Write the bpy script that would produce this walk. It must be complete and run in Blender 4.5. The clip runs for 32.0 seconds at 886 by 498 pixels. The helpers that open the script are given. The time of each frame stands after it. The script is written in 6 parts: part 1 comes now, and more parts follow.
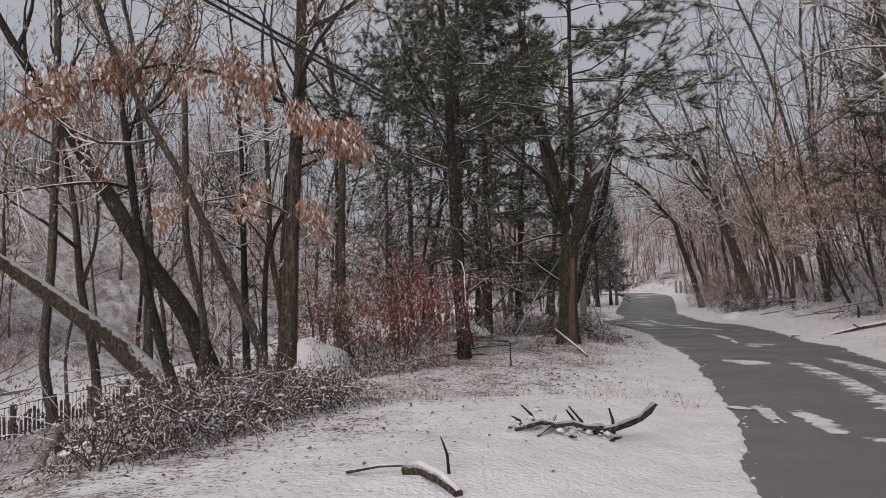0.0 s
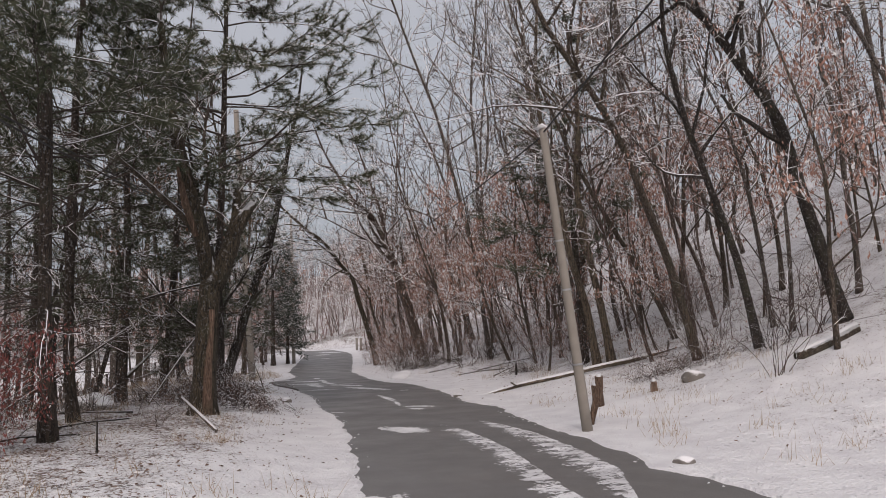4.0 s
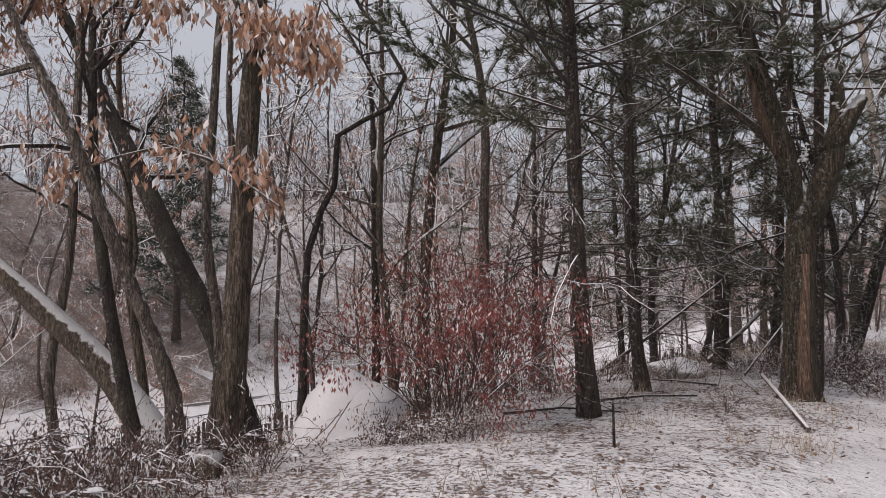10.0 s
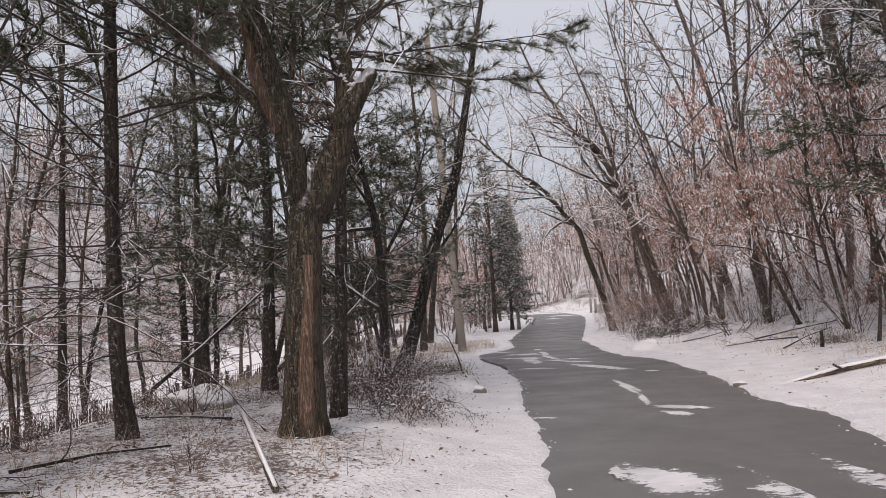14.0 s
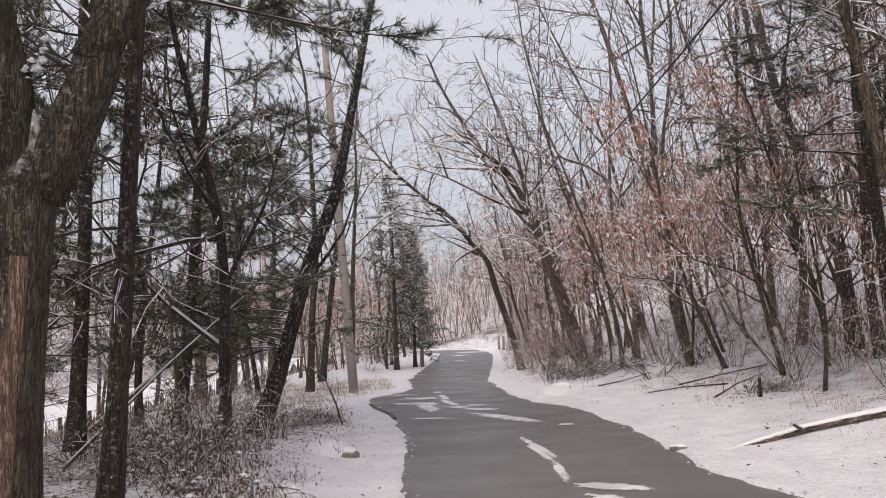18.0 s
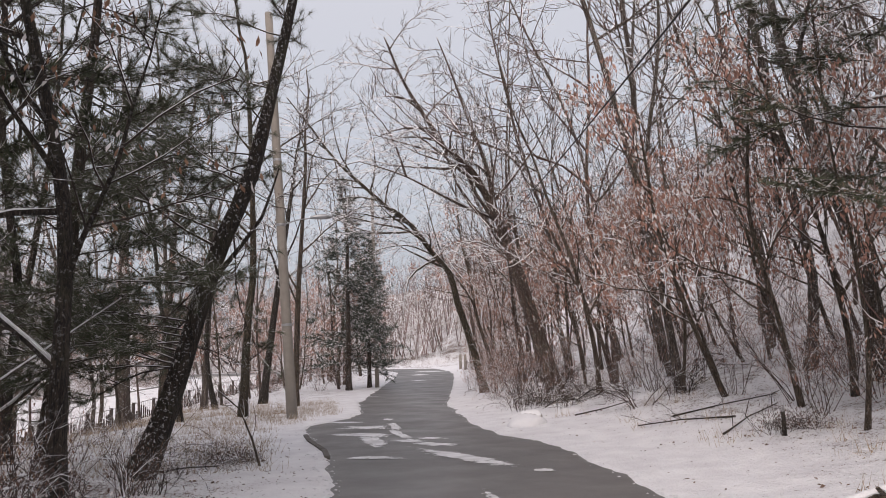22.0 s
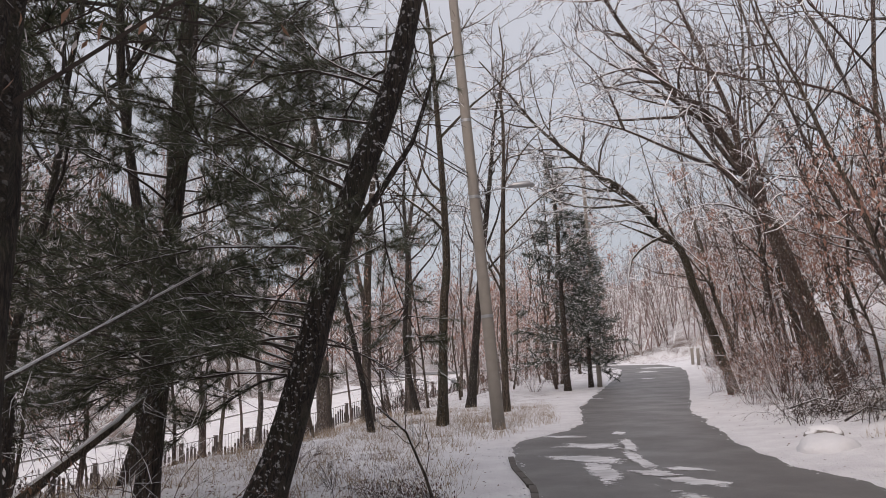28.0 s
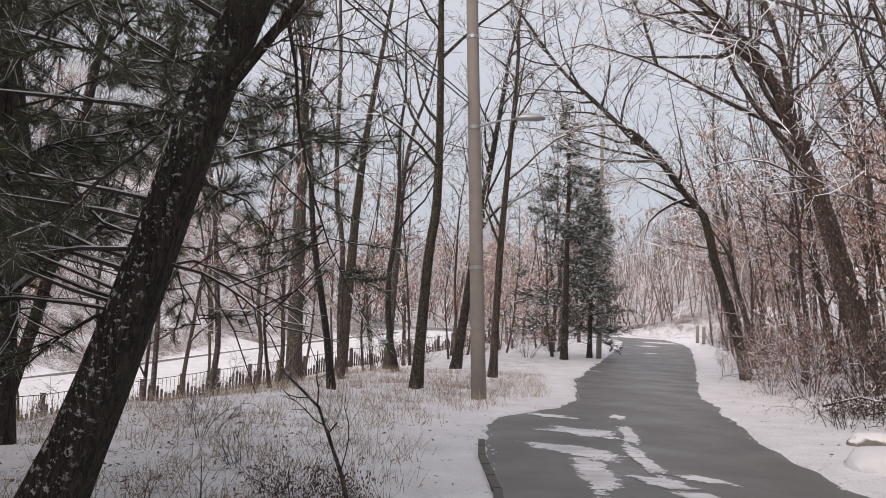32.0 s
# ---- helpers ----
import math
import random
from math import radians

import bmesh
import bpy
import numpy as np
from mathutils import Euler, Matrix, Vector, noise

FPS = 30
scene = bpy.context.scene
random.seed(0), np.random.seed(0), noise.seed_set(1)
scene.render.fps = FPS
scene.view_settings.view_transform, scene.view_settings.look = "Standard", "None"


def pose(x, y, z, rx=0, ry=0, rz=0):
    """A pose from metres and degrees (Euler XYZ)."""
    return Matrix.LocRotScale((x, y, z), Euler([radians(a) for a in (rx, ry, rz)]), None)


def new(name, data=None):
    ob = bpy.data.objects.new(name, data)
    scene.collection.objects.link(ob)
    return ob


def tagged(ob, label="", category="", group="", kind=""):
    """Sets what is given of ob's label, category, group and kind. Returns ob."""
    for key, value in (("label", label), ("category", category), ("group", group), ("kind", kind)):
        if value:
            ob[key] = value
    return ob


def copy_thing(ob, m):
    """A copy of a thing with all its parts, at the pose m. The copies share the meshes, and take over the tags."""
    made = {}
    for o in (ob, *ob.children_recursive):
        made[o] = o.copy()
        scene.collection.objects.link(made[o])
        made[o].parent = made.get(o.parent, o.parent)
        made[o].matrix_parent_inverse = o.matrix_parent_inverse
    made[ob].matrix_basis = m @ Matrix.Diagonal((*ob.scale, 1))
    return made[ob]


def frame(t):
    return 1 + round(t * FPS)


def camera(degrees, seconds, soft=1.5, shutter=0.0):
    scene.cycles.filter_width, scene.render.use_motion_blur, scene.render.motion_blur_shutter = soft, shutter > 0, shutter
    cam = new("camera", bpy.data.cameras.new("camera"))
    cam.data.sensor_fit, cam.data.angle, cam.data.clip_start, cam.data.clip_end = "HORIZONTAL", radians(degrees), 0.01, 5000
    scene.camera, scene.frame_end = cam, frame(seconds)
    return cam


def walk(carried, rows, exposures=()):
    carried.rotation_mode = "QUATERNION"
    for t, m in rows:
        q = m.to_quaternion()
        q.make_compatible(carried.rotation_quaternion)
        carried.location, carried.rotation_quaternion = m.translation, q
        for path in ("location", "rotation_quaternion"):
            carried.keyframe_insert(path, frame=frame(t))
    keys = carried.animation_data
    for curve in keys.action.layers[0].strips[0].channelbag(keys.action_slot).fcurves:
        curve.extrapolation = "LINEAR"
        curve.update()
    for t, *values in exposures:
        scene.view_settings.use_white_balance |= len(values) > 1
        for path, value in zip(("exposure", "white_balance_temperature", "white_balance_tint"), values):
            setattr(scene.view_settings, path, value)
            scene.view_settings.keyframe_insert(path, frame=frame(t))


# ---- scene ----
cam = camera(60.3, 32.0, 0.5)
METRES, EYE, TILT, LEAN, TURN = 23.0, 1.62, 3.2, 2.0, 0.0
ROWS = [
    (0.0, 0.0, 0.0, 0.0, 0.0, 0.0, -0.0),
    (0.5, 0.0063, 0.0087, -0.0006, -3.58, 0.19, -0.14),
    (1.0, 0.0141, 0.019, -0.0005, -6.1, 0.77, -0.33),
    (1.5, 0.0204, 0.0326, -0.0025, -10.36, 1.08, -0.83),
    (2.0, 0.027, 0.0457, -0.002, -13.52, 1.45, -0.81),
    (2.5, 0.0349, 0.0557, -0.0018, -14.36, 2.9, -0.71),
    (3.0, 0.0417, 0.0707, -0.0038, -18.3, 3.55, -0.68),
    (3.5, 0.0489, 0.0851, -0.004, -22.98, 4.28, -1.69),
    (5.5, 0.074, 0.135, -0.0057, -20.08, 4.63, 2.01),
    (6.0, 0.0788, 0.1479, -0.0076, -17.87, 4.22, 2.26),
    (6.5, 0.0829, 0.1615, -0.0074, -15.57, 3.97, 2.91),
    (7.0, 0.0901, 0.1754, -0.0084, -11.44, 3.99, 3.09),
    (7.5, 0.0936, 0.1902, -0.0106, -7.13, 3.99, 2.33),
    (8.0, 0.0943, 0.2065, -0.0105, -1.69, 3.71, 1.61),
    (8.5, 0.0964, 0.2191, -0.0121, 10.56, 3.42, 0.72),
    (9.0, 0.0964, 0.2304, -0.0131, 17.41, 2.56, 0.25),
    (9.5, 0.0948, 0.2426, -0.0135, 21.94, 1.69, 0.01),
    (10.0, 0.1005, 0.2536, -0.0142, 22.55, 1.09, -0.08),
    (10.5, 0.1079, 0.268, -0.0143, 16.02, 0.93, -0.16),
    (11.0, 0.1143, 0.2853, -0.0143, 6.45, 0.75, -0.22),
    (11.5, 0.1243, 0.2996, -0.0156, 4.1, 0.81, -0.07),
    (12.0, 0.1311, 0.3133, -0.0163, 1.38, 0.84, 0.0),
    (12.5, 0.1349, 0.3292, -0.0156, -0.98, 1.08, 0.32),
    (13.0, 0.1411, 0.3439, -0.0167, -1.5, 1.25, 1.27),
    (13.5, 0.1468, 0.3585, -0.0173, -1.94, 1.38, 1.35),
    (14.0, 0.1528, 0.3752, -0.0171, -5.46, 1.67, 1.02),
    (14.5, 0.1616, 0.3891, -0.0179, -6.79, 2.13, 0.68),
    (15.0, 0.1676, 0.4048, -0.0185, -9.03, 2.25, 0.01),
    (15.5, 0.1714, 0.4215, -0.0184, -10.97, 2.14, -0.18),
    (17.5, 0.1906, 0.4886, -0.0196, -12.17, 4.07, -0.05),
    (18.0, 0.1938, 0.5051, -0.0213, -12.14, 4.18, -0.19),
    (18.5, 0.1954, 0.5223, -0.0221, -11.99, 3.97, -0.18),
    (19.0, 0.1998, 0.5381, -0.0226, -7.68, 3.88, -0.21),
    (19.5, 0.2025, 0.5562, -0.0242, -5.73, 3.85, -0.21),
    (20.0, 0.2086, 0.572, -0.0248, -5.4, 4.02, 0.09),
    (20.5, 0.2158, 0.5881, -0.0253, -5.32, 4.24, -0.1),
    (21.0, 0.2188, 0.605, -0.0262, -5.32, 4.26, -0.54),
    (21.5, 0.2247, 0.6198, -0.0266, -6.52, 4.83, -0.6),
    (22.0, 0.233, 0.6359, -0.0264, -14.95, 5.56, -1.0),
    (22.5, 0.2375, 0.657, -0.0263, -24.97, 5.84, -0.85),
    (23.0, 0.242, 0.6721, -0.0267, -29.37, 6.27, -0.55),
    (23.5, 0.2464, 0.687, -0.026, -32.47, 7.91, -0.22),
    (24.0, 0.2487, 0.7036, -0.0257, -35.8, 7.79, 0.13),
    (24.5, 0.2525, 0.7177, -0.0272, -35.93, 7.74, 0.49),
    (25.0, 0.2535, 0.7311, -0.0285, -29.02, 7.86, 1.02),
    (25.5, 0.2525, 0.7468, -0.0294, -20.01, 8.05, 1.82),
    (26.0, 0.2548, 0.7624, -0.0321, -11.86, 8.16, 2.17),
    (26.5, 0.2584, 0.7779, -0.0324, -6.91, 7.67, 1.62),
    (28.5, 0.2649, 0.8376, -0.0348, 1.99, 4.68, 0.28),
    (29.0, 0.2695, 0.8544, -0.0362, 2.09, 4.57, 0.03),
    (29.5, 0.2745, 0.8688, -0.0382, 1.68, 4.16, -0.5),
    (30.0, 0.2743, 0.8846, -0.0385, 1.36, 2.68, -0.6),
    (30.5, 0.2777, 0.8975, -0.0386, 1.55, 2.4, -0.64),
    (31.0, 0.28, 0.9118, -0.0402, 1.53, 2.38, -1.4),
    (31.5, 0.2798, 0.9265, -0.0399, 1.62, 2.17, -3.0),
    (32.0, 0.2821, 0.9411, -0.0412, 1.54, 1.95, -4.42),
]
walk(cam, [(t, pose(0, 0, EYE, TILT, LEAN, TURN) @ pose(METRES * x, METRES * y, METRES * z, 90 + pitch, roll, yaw)) for t, x, y, z, yaw, pitch, roll in ROWS], [(0, -0.40, 7150, 21), (3.5, -0.24, 7150, 21), (8, -0.08, 7150, 21), (11, -0.03, 7150, 22), (13, 0.13, 7150, 22), (20, 0.33, 7150, 22), (25, -0.02, 7150, 22), (29, 0.13, 7150, 22), (32, 0.26, 7150, 21)])

# ---- light ----
world = bpy.data.worlds.new("world")
scene.world = world
world.use_nodes = True
wn, wl = world.node_tree.nodes, world.node_tree.links
sky = wn.new("ShaderNodeTexSky")
sky.sky_type, sky.sun_disc = "NISHITA", False
sky.sun_elevation, sky.sun_rotation = radians(38), radians(204)
sky.air_density, sky.dust_density, sky.ozone_density = 1.6, 5.0, 1.0
cloud = wn.new("ShaderNodeMixRGB")
cloud.inputs[0].default_value = 0.86
dome = wn.new("ShaderNodeSeparateXYZ")
wl.new(wn.new("ShaderNodeTexCoord").outputs["Generated"], dome.inputs[0])
layer = wn.new("ShaderNodeValToRGB")
layer.color_ramp.elements[0].color = (0.42, 0.53, 0.63, 1)
layer.color_ramp.elements[1].color = (0.80, 0.85, 0.92, 1)
wl.new(dome.outputs[2], layer.inputs[0])
thick = wn.new("ShaderNodeMixRGB")
thick.blend_type = "MULTIPLY"
thick.inputs[0].default_value = 1.0
thick.inputs[2].default_value = (9.5, 9.5, 9.5, 1)
wl.new(layer.outputs[0], thick.inputs[1])
wl.new(thick.outputs[0], cloud.inputs[2])
wl.new(sky.outputs[0], cloud.inputs[1])
wl.new(cloud.outputs[0], wn["Background"].inputs[0])
wn["Background"].inputs[1].default_value = 0.10
sun = new("sun", bpy.data.lights.new("sun", "SUN"))
sun.data.energy, sun.data.angle, sun.data.color = 1.5, radians(25), (1.0, 0.97, 0.93)
sun.matrix_world = pose(0, 0, 40, 52, 0, -24)
scene.view_settings.exposure = 0.0


# ---- materials ----
class Mat:
    """A small node graph builder round one Principled material."""

    def __init__(self, name, rough=0.8, metal=0.0):
        self.m = bpy.data.materials.new(name)
        self.m.use_nodes = True
        self.t = self.m.node_tree
        self.p = self.t.nodes["Principled BSDF"]
        self.p.inputs["Roughness"].default_value = rough
        self.p.inputs["Metallic"].default_value = metal

    def node(self, kind, ins=None):
        n = self.t.nodes.new(kind)
        for k, v in (ins or {}).items():
            if isinstance(v, bpy.types.NodeSocket):
                self.t.links.new(v, n.inputs[k])
            else:
                n.inputs[k].default_value = v
        return n

    def coord(self, kind="Object", scale=(1, 1, 1)):
        c = self.node("ShaderNodeTexCoord").outputs[kind]
        return self.node("ShaderNodeMapping", {"Vector": c, "Scale": scale}).outputs[0]

    def world_coord(self, scale=(1, 1, 1)):
        c = self.node("ShaderNodeNewGeometry").outputs["Position"]
        return self.node("ShaderNodeMapping", {"Vector": c, "Scale": scale}).outputs[0]

    def noise(self, vec, scale, detail=4, rough=0.55):
        return self.node("ShaderNodeTexNoise", {"Vector": vec, "Scale": scale, "Detail": detail, "Roughness": rough}).outputs[0]

    def ramp(self, fac, *stops):
        n = self.node("ShaderNodeValToRGB", {"Fac": fac})
        e = n.color_ramp.elements
        while len(e) < len(stops):
            e.new(0.5)
        for el, (pos, col) in zip(e, stops):
            el.position = pos
            el.color = (*col, 1) if len(col) == 3 else col
        return n.outputs[0]

    def mix(self, fac, a, b):
        return self.node("ShaderNodeMixRGB", {0: fac, 1: a if isinstance(a, bpy.types.NodeSocket) else (*a, 1), 2: b if isinstance(b, bpy.types.NodeSocket) else (*b, 1)}).outputs[0]

    def math(self, op, a, b=0.0, clamp=False):
        n = self.node("ShaderNodeMath", {0: a, 1: b})
        n.operation, n.use_clamp = op, clamp
        return n.outputs[0]

    def step(self, v, lo, hi):
        return self.node("ShaderNodeMapRange", {"Value": v, "From Min": lo, "From Max": hi}).outputs[0]

    def bump(self, height, strength=0.4, dist=0.02):
        b = self.node("ShaderNodeBump", {"Height": height, "Strength": strength, "Distance": dist})
        self.t.links.new(b.outputs[0], self.p.inputs["Normal"])

    def out(self, col, rough=None):
        if isinstance(col, bpy.types.NodeSocket):
            self.t.links.new(col, self.p.inputs["Base Color"])
        else:
            self.p.inputs["Base Color"].default_value = (*col, 1)
        if rough is not None:
            self.t.links.new(rough, self.p.inputs["Roughness"])
        return self.m

    def up(self):
        n = self.node("ShaderNodeNewGeometry").outputs["Normal"]
        return self.node("ShaderNodeSeparateXYZ", {0: n}).outputs

    def island(self):
        return self.node("ShaderNodeNewGeometry").outputs["Random Per Island"]


SNOW = (0.86, 0.87, 0.89)


def snow_on(m, col, cover, lo, hi, side=0.0, patch=9.0):
    """Snow lying on what faces up, and blown in flecks on the side that faces the wind."""
    n = m.up()
    x, z = n[0], n[2]
    lie = m.math("ADD", z, m.math("MULTIPLY", m.noise(m.world_coord(), patch, 3), cover))
    lie = m.step(lie, lo, hi)
    if side:
        fleck = m.step(m.noise(m.world_coord(), 22, 3, 0.7), 0.57, 0.62)
        wind = m.step(m.math("ADD", x, n[1]), 0.0, -0.9)
        lie = m.math("MAXIMUM", lie, m.math("MULTIPLY", m.math("MULTIPLY", fleck, wind), side))
    return m.mix(lie, col, SNOW)


def mat_bark(name, dark, light, cover=0.9, side=0.14, ridge=58):
    """Long furrowed plates: wide dark cracks between paler ridges, with a finer grain on the ridges and patches of lichen."""
    m = Mat(name, 0.92)
    v = m.coord("Object", (1, 1, 0.11))
    big = m.noise(v, ridge * 0.42, 3, 0.62)
    fine = m.noise(v, ridge * 1.7, 4, 0.65)
    blotch = m.noise(m.coord(), 2.2, 3)
    mid = m.noise(m.coord("Object", (1, 1, 0.16)), ridge * 1.0, 3, 0.6)
    crack = m.math("MULTIPLY", m.step(m.math("ABSOLUTE", m.math("SUBTRACT", big, 0.5)), 0.0, 0.06), m.math("ADD", m.math("MULTIPLY", m.step(m.math("ABSOLUTE", m.math("SUBTRACT", mid, 0.5)), 0.0, 0.06), 0.65), 0.35))
    plate = m.mix(m.step(fine, 0.3, 0.7), tuple(0.6 * k for k in light), tuple(1.2 * k for k in light))
    col = m.mix(crack, dark, plate)
    col = m.mix(m.math("MULTIPLY", m.step(blotch, 0.5, 0.7), 0.35), col, (0.11, 0.115, 0.07))
    m.bump(m.math("ADD", crack, m.math("MULTIPLY", fine, 0.5)), 1.0, 0.03)
    return m.out(snow_on(m, col, cover, 0.86, 1.0, side))


BARK_PINE = mat_bark("pine_bark", (0.02, 0.016, 0.013), (0.11, 0.081, 0.064), side=0.3)
BARK_OAK = mat_bark("oak_bark", (0.03, 0.023, 0.017), (0.185, 0.14, 0.105), ridge=50)
BARK_TAN = mat_bark("tan_oak_bark", (0.04, 0.03, 0.022), (0.27, 0.21, 0.15), ridge=44)
BARK_GREY = mat_bark("grey_bark", (0.045, 0.036, 0.03), (0.20, 0.16, 0.135), ridge=46, side=0.35)
BARK_RED = mat_bark("reddish_bark", (0.05, 0.034, 0.028), (0.20, 0.14, 0.115), ridge=44, side=0.35)
BARK_DARK = mat_bark("dark_bark", (0.016, 0.013, 0.011), (0.075, 0.058, 0.047), cover=0.55, side=0.18)
BARK_FLECK = mat_bark("snow_flecked_bark", (0.016, 0.013, 0.011), (0.08, 0.062, 0.05), cover=0.7, side=0.75)
MOSSY = mat_bark("mossy_bark", (0.016, 0.013, 0.01), (0.135, 0.105, 0.068), ridge=56, side=0.2)


def mat_twig(name, col, lo=0.64):
    m = Mat(name, 0.9)
    c = m.mix(m.island(), tuple(v * 0.75 for v in col), tuple(v * 1.25 for v in col))
    return m.out(snow_on(m, c, 0.9, lo, lo + 0.12, 0, 4.0))


TWIG = mat_twig("twig_wood", (0.095, 0.07, 0.059), 0.52)
TWIG_RED = mat_twig("reddish_twig", (0.15, 0.092, 0.08), 0.40)
BUSH_TWIG = mat_twig("brush_twig", (0.085, 0.058, 0.05), 0.86)
TWIG_DARK = mat_twig("dark_twig", (0.05, 0.038, 0.032), 0.97)
# paler copies of the two twig colours, with distance haze put into the colour
HAZED_TWIG = mat_twig("hazed_twig", (0.19, 0.15, 0.14), 0.9)
HAZED_TWIG_RED = mat_twig("hazed_reddish_twig", (0.23, 0.16, 0.15), 0.9)


def mat_leaf(name, a, b, white=0.2):
    m = Mat(name, 0.75)
    r = m.island()
    c = m.mix(m.noise(m.world_coord(), 0.9, 2), a, b)
    c = m.mix(m.step(r, 0.3, 0.75), c, tuple(v * 0.7 for v in a))
    return m.out(m.mix(m.step(r, 1 - white, 1 - white + 0.02), c, (0.74, 0.72, 0.72)))


LEAF_ORANGE = mat_leaf("orange_oak_leaf", (0.43, 0.235, 0.15), (0.42, 0.26, 0.19), 0.26)
LEAF_PINK = mat_leaf("faded_pink_leaf", (0.48, 0.265, 0.205), (0.41, 0.235, 0.18), 0.30)
LEAF_RED = mat_leaf("red_leaf", (0.26, 0.075, 0.066), (0.32, 0.115, 0.095), 0.12)
LEAF_BROWN = mat_leaf("dry_brown_leaf", (0.24, 0.13, 0.085), (0.32, 0.19, 0.125), 0.28)
NEEDLE = mat_leaf("pine_needle", (0.085, 0.11, 0.065), (0.135, 0.12, 0.075), 0.10)
NEEDLE_BLUE = mat_leaf("blue_green_needle", (0.065, 0.085, 0.066), (0.105, 0.125, 0.10), 0.14)
LEAF_DARK = mat_leaf("dark_bramble_leaf", (0.11, 0.062, 0.05), (0.17, 0.095, 0.07), 0.14)
LEAF_FALLEN = mat_leaf("fallen_leaf", (0.15, 0.095, 0.07), (0.20, 0.125, 0.09), 0.2)


def mat_snow():
    m = Mat("snow_lump", 0.6)
    m.p.inputs["Subsurface Weight"].default_value = 0.0
    v = m.world_coord()
    m.bump(m.math("ADD", m.noise(v, 25, 4), m.noise(v, 7, 3)), 0.6, 0.03)
    return m.out(m.mix(m.noise(v, 6, 4), (0.82, 0.83, 0.85), (0.70, 0.71, 0.74)))


SNOW_MAT = mat_snow()


def mat_slush():
    """Half-melted snow: white where it lies thick, gone in ragged gaps towards its rim."""
    m = Mat("melting_snow", 0.55)
    v = m.world_coord((0.55, 1, 1))
    n = m.math("ADD", m.math("MULTIPLY", m.noise(v, 5.0, 4, 0.65), 0.55), m.math("MULTIPLY", m.noise(v, 26, 3, 0.7), 0.45))
    depth = m.node("ShaderNodeAttribute")
    depth.attribute_name = "depth"
    ragged_n = m.math("MULTIPLY", m.math("SUBTRACT", n, 0.5), 2.0)
    lie = m.math("ADD", ragged_n, m.math("MULTIPLY", m.math("SUBTRACT", depth.outputs["Fac"], 0.55), 0.5))
    m.bump(n, 0.4, 0.01)
    m.t.links.new(m.step(lie, -0.05, 0.05), m.p.inputs["Alpha"])
    return m.out(m.mix(m.step(m.noise(v, 2.2, 3), 0.4, 0.65), (0.80, 0.81, 0.83), (0.55, 0.555, 0.57)))


SLUSH = mat_slush()


def mat_ground():
    """Thin snow with fallen leaves, stalks and soil showing through in places."""
    m = Mat("snowy_ground", 0.7)
    v = m.world_coord()
    broad = m.noise(v, 0.35, 3)
    mid = m.noise(v, 1.7, 4)
    twiggy = m.noise(m.world_coord((0.8, 1.2, 1)), 10, 5, 0.75)
    speck = m.noise(v, 22, 3, 0.65)
    fine = m.noise(v, 42, 2, 0.6)
    litter_col = m.ramp(m.noise(v, 11, 3), (0.3, (0.06, 0.042, 0.032)), (0.5, (0.15, 0.10, 0.075)), (0.72, (0.30, 0.20, 0.15)))
    grown = m.node("ShaderNodeAttribute")
    grown.attribute_name = "litter"
    cover = grown.outputs["Fac"]
    where = m.math("ADD", m.math("MULTIPLY", m.math("SUBTRACT", m.math("ADD", broad, mid), 1.0), 0.22), m.math("MULTIPLY", m.math("SUBTRACT", cover, 0.5), 0.17))
    leafy = m.step(m.math("ADD", m.math("ADD", m.math("MULTIPLY", speck, 0.7), m.math("MULTIPLY", fine, 0.3)), where), 0.572, 0.60)
    brush = m.step(m.math("ADD", twiggy, where), 0.605, 0.64)
    mask = m.math("MAXIMUM", leafy, brush)
    col = m.mix(m.math("MULTIPLY", mask, 0.92), m.mix(m.step(mid, 0.35, 0.7), SNOW, (0.73, 0.73, 0.76)), litter_col)
    m.bump(m.math("ADD", m.math("ADD", m.math("MULTIPLY", speck, 0.6), m.math("MULTIPLY", mask, -0.4)), m.math("MULTIPLY", m.noise(v, 5.5, 3), 0.8)), 0.9, 0.06)
    return m.out(col)


GROUND = mat_ground()


def mat_asphalt():
    m = Mat("wet_asphalt", 0.5)
    v = m.world_coord()
    grit = m.noise(v, 160, 2, 0.6)
    blot = m.noise(v, 0.8, 4)
    streak = m.noise(m.world_coord((1.6, 0.25, 1)), 1.2, 3)
    c = m.mix(grit, (0.13, 0.127, 0.125), (0.19, 0.185, 0.18))
    c = m.mix(m.math("MULTIPLY", m.step(blot, 0.4, 0.7), 0.4), c, (0.115, 0.113, 0.113))
    c = m.mix(m.math("MULTIPLY", m.step(streak, 0.55, 0.75), 0.25), c, (0.2, 0.2, 0.205))
    m.bump(grit, 0.25, 0.004)
    return m.out(c, m.math("ADD", m.math("MULTIPLY", blot, 0.5), 0.22))


ASPHALT = mat_asphalt()


def mat_plain(name, a, b, rough, scale=14, metal=0.0, snow=False):
    m = Mat(name, rough, metal)
    n = m.noise(m.coord(), scale, 4)
    m.bump(n, 0.25, 0.006)
    c = m.mix(n, a, b)
    return m.out(snow_on(m, c, 0.4, 0.75, 0.95) if snow else c)


